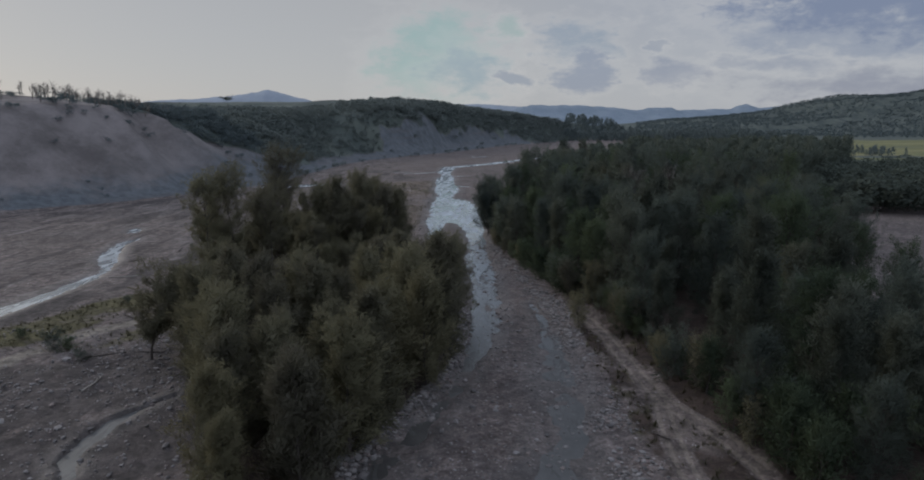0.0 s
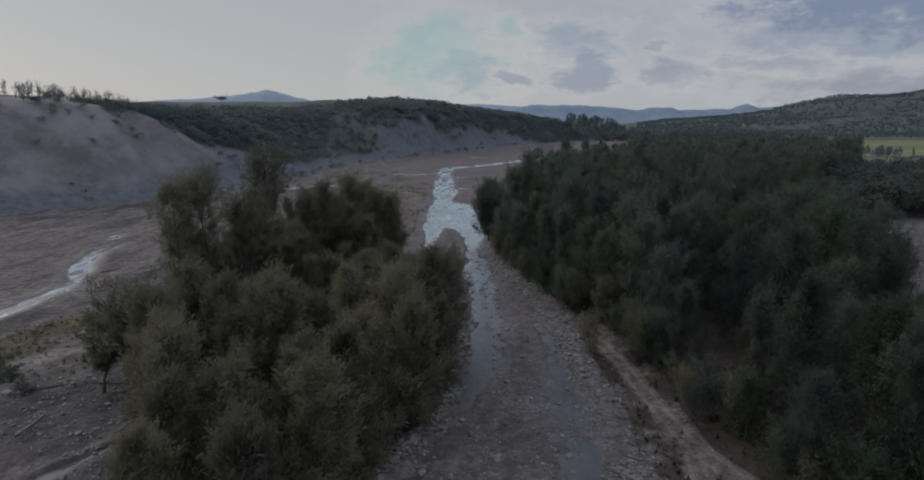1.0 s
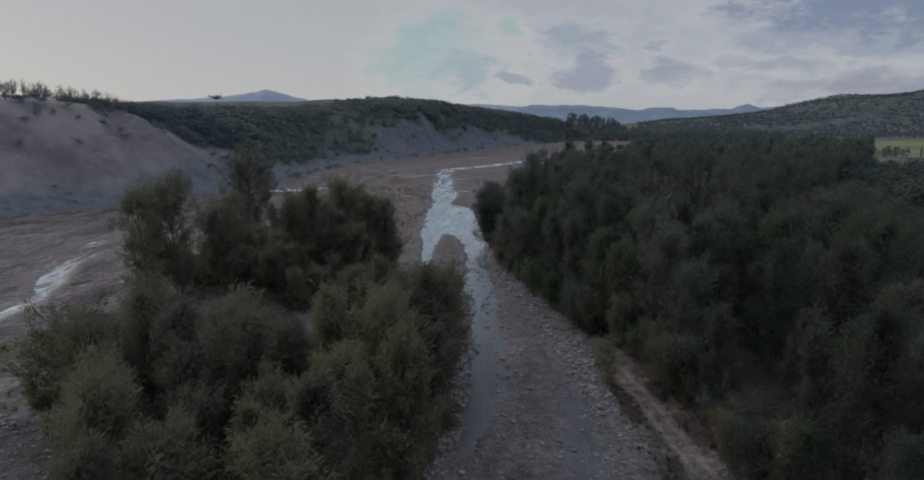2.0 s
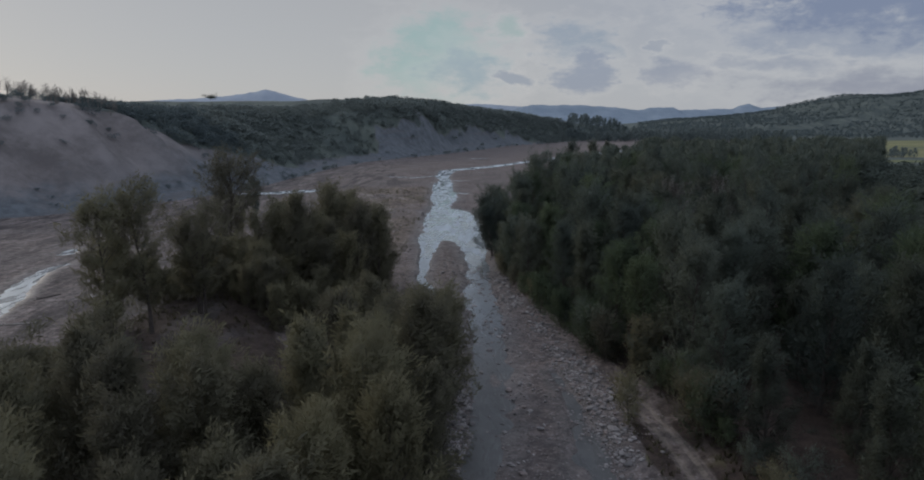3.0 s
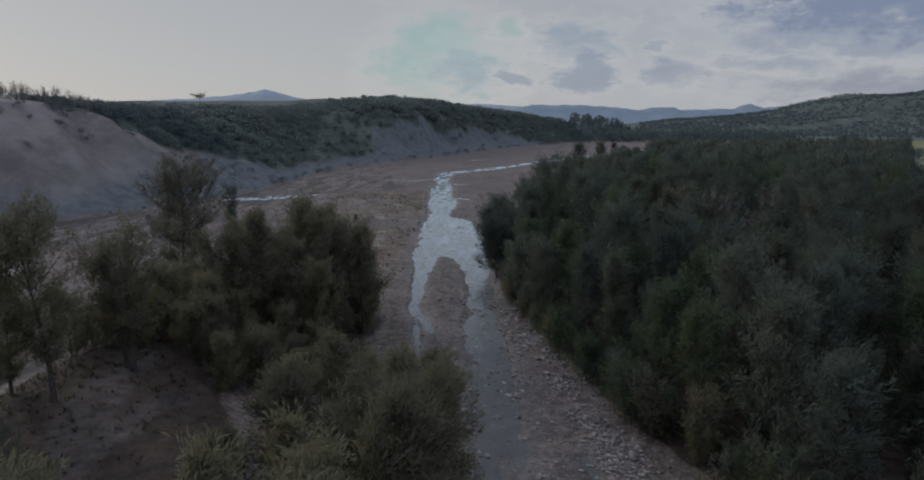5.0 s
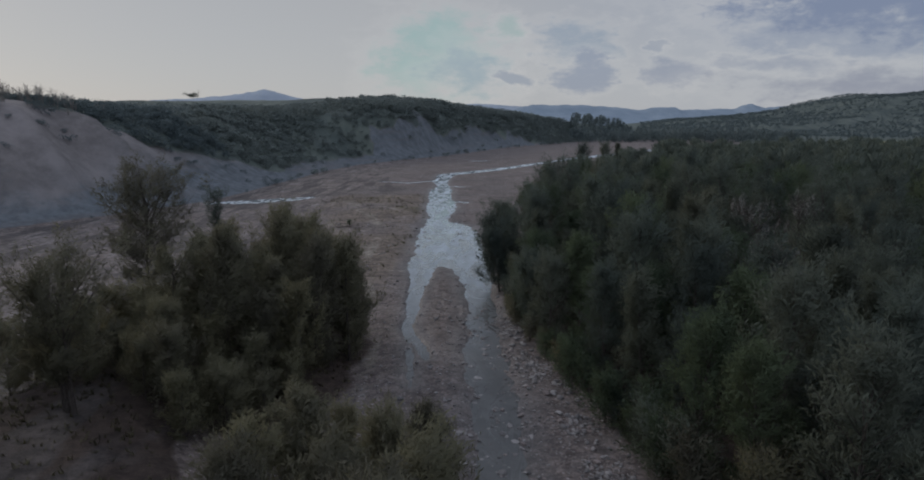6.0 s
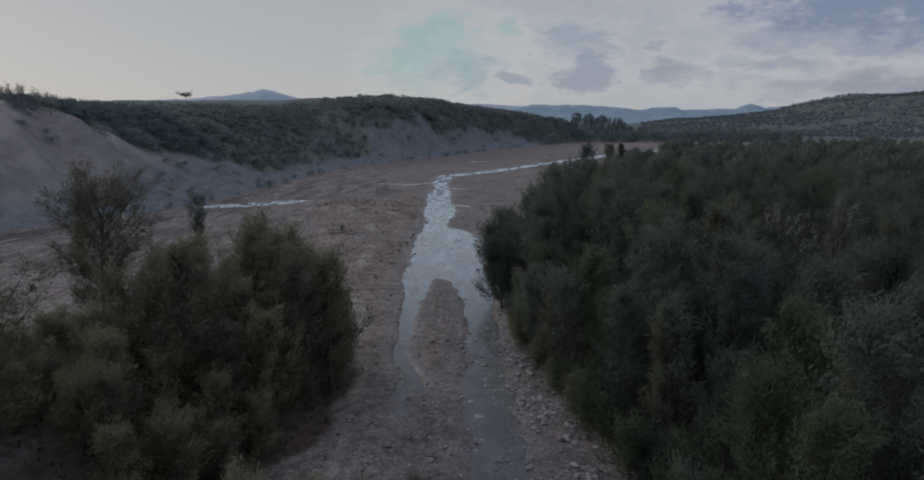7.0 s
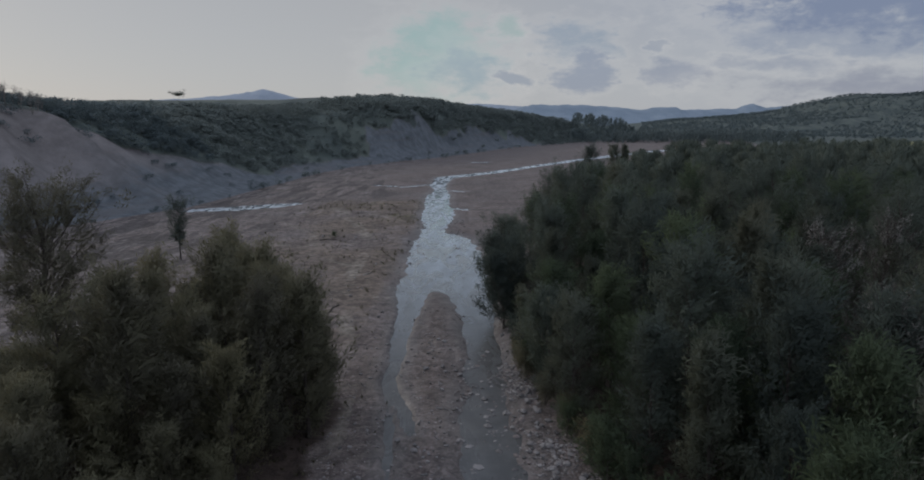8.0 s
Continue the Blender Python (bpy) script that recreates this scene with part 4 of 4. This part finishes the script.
for i, (x, y, hgt, rad, bend) in enumerate(((8.6, 193.5, 13, 4.2, (-2.2, -0.5)), (8.2, 186, 11, 3.8, (-1.8, 0.3)), (10.5, 203, 14, 4.2, (-1.5, 0.5)), (12.4, 160, 12, 3.6, (-1.2, 0.2)))):
    t = tree("forest_tree", 350 + i, LEAF_DARK, "dark casuarina leaning out over the river's edge", group=NEAR_FOREST, height=hgt, radius=rad, limbs=44, tufts=6, needles=60, size=0.72, clear=0.04, shape="round", bend_to=bend)
    t.matrix_basis = stand(t, x, y, 0, 1.0)
for i, (x, y, k) in enumerate(((64, 392, 1.25), (116, 528, 1.05), (121, 540, 0.8), (79, 404, 1.2))):
    t = copy_thing(forest_kinds[i], Matrix.Identity(4))
    t.matrix_basis = stand(t, x, y, 80 * i, k)
    tagged(t, "tall casuarina standing apart at the forest's far end", "tree", NEAR_FOREST)


PALE_BARK = material("pale_bark", bark_nodes((0.12, 0.11, 0.10), (0.26, 0.24, 0.215)))
for i, (x, y, hgt) in enumerate(((45, 160, 19), (56, 166, 19.5), (38, 138, 17))):
    t = tree("half_bare_tree", 340 + i, LEAF_DARK, "half-bare pale-branched tree among the dark forest trees", group=NEAR_FOREST,
             height=hgt, radius=5.0, limbs=52, tufts=8, needles=34, size=0.55, clear=0.2, shape="round", bare=0.66)
    t.children[0].data.materials[0] = PALE_BARK
    t.matrix_basis = stand(t, x, y, 70 * i, 1.0)


def puffs(seed, shape, flakes, size):
    """A far crown, 10 high: lumps of foliage of uneven size, each a loose shell of small sprays."""
    rr = np.random.default_rng(seed)
    if shape == "tall":
        lumps = [((rr.normal() * 0.8, rr.normal() * 0.8, 1.6 + 1.25 * i), (2.6 - 0.27 * i) * rr.uniform(0.7, 1.25)) for i in range(7)]
    else:
        lumps = [((rr.normal() * 2.3, rr.normal() * 2.3, rr.uniform(2.2, 7.0)), rr.uniform(1.7, 3.1)) for i in range(6)]
    c, n = [], []
    for (x, y, z), rad in lumps:
        d = unit(rr.normal(size=(flakes, 3)) + np.array([0, 0, 0.35]))
        c.append(np.array([x, y, z]) + d * rad * rr.uniform(0.72, 1.12, (flakes, 1)) * np.array([1, 1, 0.9]))
        n.append(d)
    c, n = np.concatenate(c), np.concatenate(n)
    c[:, 2] = np.clip(c[:, 2], 0.1, None)
    tilt = unit(n + rr.normal(size=n.shape) * 0.55)
    a = unit(np.cross(tilt, rr.normal(size=n.shape)))
    b = np.cross(tilt, a)
    u, v = size * rr.uniform(0.5, 1.2, (len(c), 1)), size * rr.uniform(0.3, 0.75, (len(c), 1))
    if shape == "tall":
        a = unit(np.array([0.1, 0, 1.0]) + 0.45 * n + rr.normal(size=n.shape) * 0.35)
        b = unit(np.cross(n, a))
        u, v = u * 1.7, v * 0.55
    co = np.stack([c - a * u, c - b * v, c + a * u, c + b * v * 0.8 + a * u * 0.2], 1).reshape(-1, 3)
    soft = unit(n + 0.2 * tilt + np.array([0, 0, 0.25]))
    return co, np.arange(len(co)).reshape(-1, 4), np.repeat(soft, 4, axis=0)


def mass(name, places, heights, seed, mat, label, category, shape, flakes, size):
    """Many trees as one mesh."""
    kinds = [puffs(seed + i, shape, flakes, size) for i in range(6)]
    rr = np.random.default_rng(seed)
    z = land(places[:, 0], places[:, 1])[0]
    out, nor = [], []
    for i, (p, hgt) in enumerate(zip(places, heights)):
        co, fa, no = kinds[i % 6]
        a = rr.uniform(0, 6.28)
        c, s_ = math.cos(a), math.sin(a)
        k = hgt / 10
        w = k * (rr.uniform(0.9, 1.35) if shape == "tall" else rr.uniform(1.0, 1.7))
        out.append((np.stack([(co[:, 0] * c - co[:, 1] * s_) * w + p[0], (co[:, 0] * s_ + co[:, 1] * c) * w + p[1], co[:, 2] * k + z[i] - 0.1], -1), fa))
        nor.append(np.stack([no[:, 0] * c - no[:, 1] * s_, no[:, 0] * s_ + no[:, 1] * c, no[:, 2]], -1))
    co, fa = join(out)
    return tagged(new(name, leafy(name, (co, fa, np.concatenate(nor)), mat)), label, category, kind="stuff")


mass("far_forest", pl[~near], 17 * size[~near], 400, LEAF_DARK, "dense dark casuarina forest reaching away beside the river", "forest", "tall", 110, 0.36)


RIGHT_WOOD = ((152, 238), (176, 226), (225, 262), (300, 350), (235, 372), (195, 330), (165, 285))
pl = scatter(RIGHT_WOOD, 6.5, 16)
mass("right_wood", pl, r.uniform(13, 19, len(pl)), 450, LEAF_DARK, "low dark wood beyond the gravel clearing", "forest", "round", 74, 0.48)


# ---- vegetation of bluffs and distance ----
def on_bluff(n, seed, box, lo, hi, want):
    rr = np.random.default_rng(seed)
    p = np.stack([rr.uniform(box[0], box[1], n), rr.uniform(box[2], box[3], n)], -1)
    d, _, s_, side = along(p[:, 0], p[:, 1], BLUFF)
    ok = (side > 0) & (d > lo) & (d < hi)
    p = p[ok]
    m = land(p[:, 0], p[:, 1])[1]
    return p[(m["bare"] < want) | (rr.uniform(size=len(p)) < np.where((d[ok] > 50) & (s_[ok] < 470), 0.4, np.where(s_[ok] < 520, 0.06, 0.025)))]


p = on_bluff(25000, 21, (-330, 250, 180, 1250), 1, 120, 0.4)
d, _, arc, _ = along(p[:, 0], p[:, 1], BLUFF)
keep = ((arc > 540) & (np.random.default_rng(19).uniform(size=len(p)) < 0.95)) | ((arc <= 540) & (arc > 480)) | (np.random.default_rng(20).uniform(size=len(p)) < np.interp(arc, (250, 480), (0.35, 0.9)))
p, d, arc = p[keep], d[keep], arc[keep]
crown_top = np.interp(arc, (250, 387, 430, 478, 560, 630, 670, 750, 790, 950, 1240, 1430, 1600), (4.5, 5, 6.5, 8.5, 10, 10.5, 8, 6.5, 10.5, 12, 12, 10, 8))
hts = crown_top * np.random.default_rng(22).uniform(0.50, 1.0, len(p)) * np.interp(d, (0, 35, 70), (0.5, 0.75, 1.0))
z = land(p[:, 0], p[:, 1])[0]
alone = (np.abs(p[:, 0] + 199) < 45) & (np.abs(p[:, 1] - 530) < 75)
hts[alone] = np.minimum(hts[alone], 51 - z[alone]).clip(2.5)
close = arc < 540
mass("bluff_woods", p[~close], hts[~close], 420, LEAF_SCRUB_HAZED, "green scrub and low trees covering the bluffs", "woods", "round", 15, 1.02)
mass("bluff_trees", p[close], hts[close], 425, LEAF_SCRUB_HAZED, "soft grey-green trees and bushes along the bluff's edge", "woods", "round", 32, 0.66)


def slender(name, places, heights, seed, label):
    """Slender, nearly leafless trees as one mesh: forked stems with a light haze of twigs."""
    rr = np.random.default_rng(seed)
    z = land(places[:, 0], places[:, 1])[0]
    out = []
    for (x, y), hgt, z0 in zip(places, heights, z):
        foot = np.array([x, y, z0 - 0.2])
        lean = rr.normal(size=2) * 0.08
        for fork in range(3):
            k = np.linspace(0, 1, 4)
            side = lean + rr.normal(size=2) * (0.16 if fork else 0.03)
            line = foot + np.stack([side[0] * k ** 1.4 * hgt, side[1] * k ** 1.4 * hgt, k * hgt * (1 if fork == 0 else 0.88)], -1)
            out.append(tube(line, 0.16 * (1 - 0.8 * k), 3))
            for twig in range(9):
                f = rr.uniform(0.45, 1.0)
                a = np.array([np.interp(f, k, line[:, j]) for j in range(3)])
                q = np.linspace(0, 1, 2)[:, None]
                way = np.array([rr.normal() * 0.5, rr.normal() * 0.5, rr.uniform(0.3, 1.0)]) * 0.24 * hgt
                out.append(tube(a + way * q, np.array([0.08, 0.03]), 3))
    return tagged(new(name, mesh_from(name, *join(out), PALE_BARK)), label, "woods", kind="stuff")


pr = on_bluff(9000, 27, (-420, -120, 120, 420), 62, 118, 2.0)
arc = along(pr[:, 0], pr[:, 1], BLUFF)[2]
pr = pr[(arc > 120) & (arc < 475)][:260]
slender("bluff_saplings", pr, np.random.default_rng(28).uniform(4.5, 8.5, len(pr)), 29, "slender leafless pale trees along the bluff's crest")
rr = np.random.default_rng(24)
p = np.stack([rr.uniform(185, 640, 560), rr.uniform(1180, 1400, 560)], -1)
p = p[p[:, 0] > 0.30 * (p[:, 1] - 560)]
p = np.concatenate([p, np.stack([rr.uniform(330, 470, 60), rr.uniform(640, 720, 60)], -1)])
mass("far_woods", p, rr.uniform(13, 21, len(p)) * np.where(p[:, 1] < 1000, 0.5, 1.0), 430, LEAF_SCRUB_HAZED, "dark line of far riverside woods", "woods", "tall", 10, 1.1)
p = np.stack([rr.uniform(600, 3200, 14000), rr.uniform(1450, 2900, 14000)], -1)
p = p[(p[:, 0] < 1.0 * p[:, 1]) & (p[:, 0] > 0.28 * p[:, 1])]
mass("hill_woods", p, rr.uniform(5, 10, len(p)), 440, LEAF_SCRUB_HAZED, "scattered green trees over the valley's hills", "woods", "round", 3, 2.1)
t = tree("umbrella_tree", 250, LEAF_DARK, "flat-topped tree standing above the bluff's skyline", height=54.6 - height_at(-197.5, 530), radius=5.2, limbs=20, tufts=5, needles=16, size=0.75, clear=0.94, shape="flat", upright=0.2, fat=2.0)
t.matrix_basis = stand(t, -197.5, 530, 0, 1.0)


# ---- stones ----
def pebble(seed, sub=1):
    bm = bmesh.new()
    bmesh.ops.create_icosphere(bm, subdivisions=sub, radius=0.5)
    rr = np.random.default_rng(seed)
    sx, sy, sz = rr.uniform(0.8, 1.25), rr.uniform(0.65, 1.0), rr.uniform(0.45, 0.7)
    for v in bm.verts:
        v.co *= rr.uniform(0.8, 1.12)
        v.co = Vector((v.co.x * sx, v.co.y * sy, v.co.z * sz))
    co = np.array([v.co[:] for v in bm.verts])
    fa = np.array([[v.index for v in f.verts] for f in bm.faces])
    bm.free()
    return co, fa


def strew(name, places, sizes, seed, label):
    kinds = [pebble(seed + i) for i in range(8)]
    rr = np.random.default_rng(seed)
    z = land(places[:, 0], places[:, 1])[0]
    out = []
    for i, (p, s_) in enumerate(zip(places, sizes)):
        co, fa = kinds[i % 8]
        a = rr.uniform(0, 6.28)
        c, q = math.cos(a), math.sin(a)
        out.append((np.stack([(co[:, 0] * c - co[:, 1] * q) * s_ + p[0], (co[:, 0] * q + co[:, 1] * c) * s_ + p[1], co[:, 2] * s_ + z[i] + 0.12 * s_], -1), fa))
    co, fa = join(out)
    return tagged(new(name, mesh_from(name, co, fa, STONE, flat=True)), label, "stones", kind="stuff")


rr = np.random.default_rng(31)
RIDGE = ((8, 172), (11.3, 146), (14.4, 127), (16.6, 112), (16.8, 95), (16.6, 80), (16.5, 65), (16.3, 48))
LEFT_RIM = ((-12, 54), (-7, 67), (-1.6, 79), (-0.2, 92), (0.2, 106))
a = beside(RIDGE, 9500, 1.5, 32)
a = a[value_noise(a[:, 0], a[:, 1], 5, 36, 3) + rr.normal(size=len(a)) * 0.06 > 0.0]
b = beside(LEFT_RIM, 900, 0.8, 33)
c = np.stack([rr.uniform(-14, 17, 5000), rr.uniform(46, 200, 5000)], -1)
c = np.concatenate([c, beside(((5, 178), (4.6, 166), (4.5, 153), (5, 135), (4.9, 120)), 420, 2.2, 37)])
d = np.stack([rr.uniform(-78, -22, 7000), rr.uniform(46, 98, 7000)], -1)
d = d[value_noise(d[:, 0], d[:, 1], 7, 37, 3) + rr.normal(size=len(d)) * 0.08 > -0.04]
d = d[edge(d[:, 0], d[:, 1], GROVE) < -0.5]
f = np.stack([rr.uniform(-62, -13, 900), rr.uniform(165, 350, 900)], -1)
g = np.concatenate([np.stack([rr.uniform(-12, 2, 420), rr.uniform(236, 310, 420)], -1), beside(((-12, 262), (-8, 252), (-5, 244), (1, 240)), 260, 3.2, 39), beside(((-10, 302), (-6, 297)), 60, 2.0, 40)])
places = np.concatenate([a, b, c, d, f, g])
sizes = np.concatenate([rr.lognormal(-1.42, 0.52, len(a)), rr.lognormal(-0.75, 0.4, len(b)), np.where(np.arange(len(c)) < 5000, rr.lognormal(-1.5, 0.5, len(c)), rr.lognormal(-0.7, 0.35, len(c))), rr.lognormal(-1.38, 0.5, len(d)), rr.lognormal(-1.25, 0.45, len(f)), rr.lognormal(-0.7, 0.4, len(g))]).clip(0.12, 1.5)
strew("stones", places, sizes, 50, "grey and pale river stones strewn over the bed and banks")

boulder_meshes = []
for i in range(6):
    co, fa = pebble(80 + i, 2)
    boulder_meshes.append(mesh_from("boulder", co, fa, STONE, flat=True))
spots = np.concatenate([beside(RIDGE, 80, 1.5, 34), beside(LEFT_RIM, 40, 0.8, 35), np.array([(4.16, 69.2), (5.9, 69.3)]),
                        np.stack([rr.uniform(-4, 12, 60), rr.uniform(60, 175, 60)], -1), beside(((8.4, 160), (8.6, 150), (10.4, 138)), 34, 1.2, 38), np.stack([rr.uniform(-66, -40, 22), rr.uniform(54, 92, 22)], -1)])
for i, (x, y) in enumerate(spots):
    ob = tagged(new("boulder", boulder_meshes[i % 6]), "rounded pale grey boulder lying on the river gravel", "boulder", "boulders on the gravel")
    s_ = rr.uniform(0.45, 0.95) * (0.75 if x < -20 else 1.0)
    ob.matrix_basis = Matrix.Translation((x, y, height_at(x, y) + 0.14 * s_)) @ pose(0, 0, 0, rr.uniform(-12, 12), rr.uniform(-12, 12), rr.uniform(0, 360)) @ Matrix.Scale(s_, 4)


# ---- grass and weeds ----
def turf(name, places, heights, seed, label):
    """Tufts of blades, as one mesh."""
    rr = np.random.default_rng(seed)
    n, k = len(places), 7
    z = land(places[:, 0], places[:, 1])[0]
    root = np.repeat(np.stack([places[:, 0], places[:, 1], z - 0.03], -1), k, axis=0)
    hgt = np.repeat(heights, k) * rr.uniform(0.6, 1.2, n * k)
    root[:, :2] += rr.normal(size=(n * k, 2)) * 0.22 * hgt[:, None]
    out = rr.normal(size=(n * k, 2)) * 0.45
    side = unit(np.concatenate([rr.normal(size=(n * k, 2)), np.zeros((n * k, 1))], 1)) * (0.10 * hgt)[:, None]
    tip = root + np.stack([out[:, 0] * hgt, out[:, 1] * hgt, hgt], -1)
    co = np.stack([root - side, root + side, tip], 1).reshape(-1, 3)
    me = mesh_from(name, co, np.arange(3 * n * k).reshape(-1, 3), GRASS)
    me.normals_split_custom_set_from_vertices(np.tile(np.array([[0, -0.2, 0.98]], np.float32), (len(co), 1)))
    return tagged(new(name, me), label, "grass", kind="stuff")


rr = np.random.default_rng(61)
cand = np.concatenate([np.stack([rr.uniform(-82, -8, 9000), rr.uniform(60, 165, 9000)], -1), np.stack([rr.uniform(16, 30, 1600), rr.uniform(50, 116, 1600)], -1),
                       np.stack([rr.uniform(-64, -13, 2600), rr.uniform(165, 360, 2600)], -1)])
masks = land(cand[:, 0], cand[:, 1])[1]
grown = np.clip(masks["grass"] + 0.3 * masks["litter"] + 0.10 * masks["sand"], 0, 1) * (1 - masks["rut"])
cand = cand[rr.uniform(size=len(cand)) < grown]
turf("grass", cand, rr.uniform(0.25, 0.7, len(cand)) * np.where(cand[:, 1] > 165, 1.4, 1.0), 62, "dry olive grass and weeds on the island and sand")


# ---- driftwood ----
def driftwood(seed, x, y, length, turn):
    """A washed-up log with a few broken branches."""
    rr = np.random.default_rng(seed)
    k = np.linspace(-0.5, 0.5, 6)
    line = np.stack([k * length, 0.06 * length * np.sin(4 * k + seed), 0.10 + 0.05 * np.cos(5 * k)], -1)
    pieces = [tube(line, 0.10 * (1.15 - 0.9 * (k + 0.5)) + 0.03, 7)]
    for i in range(4):
        j = rr.uniform(0.0, 0.45)
        start = np.array([j * length, 0.06 * length * np.sin(4 * j + seed), 0.12])
        way = np.array([rr.uniform(0.4, 1.0), rr.uniform(-0.9, 0.9), rr.uniform(0.15, 0.6)]) * length * 0.22
        q = np.linspace(0, 1, 3)
        pieces.append(tube(start + way * q[:, None], 0.05 * (1 - 0.8 * q), 5))
    ob = new("driftwood", mesh_from("driftwood", *join(pieces), DRY_WOOD if seed % 3 == 0 else BARK))
    ob.matrix_basis = Matrix.Translation((x, y, height_at(x, y) - 0.02)) @ pose(0, 0, 0, 0, 0, turn)
    return tagged(ob, "washed-up driftwood log with broken branches on the gravel", "driftwood", "driftwood on the river bed")


rr = np.random.default_rng(91)
driftwood(92, 21.6, 61.5, 2.2, -40)
for i in range(22):
    x, y = (rr.uniform(-95, -50), rr.uniform(95, 240)) if i < 12 else ((rr.uniform(-58, -15), rr.uniform(172, 300)) if i < 18 else (rr.uniform(-66, -44), rr.uniform(58, 88)))
    driftwood(91 + i, x, y, rr.uniform(2.5, 6.0), rr.uniform(0, 360))
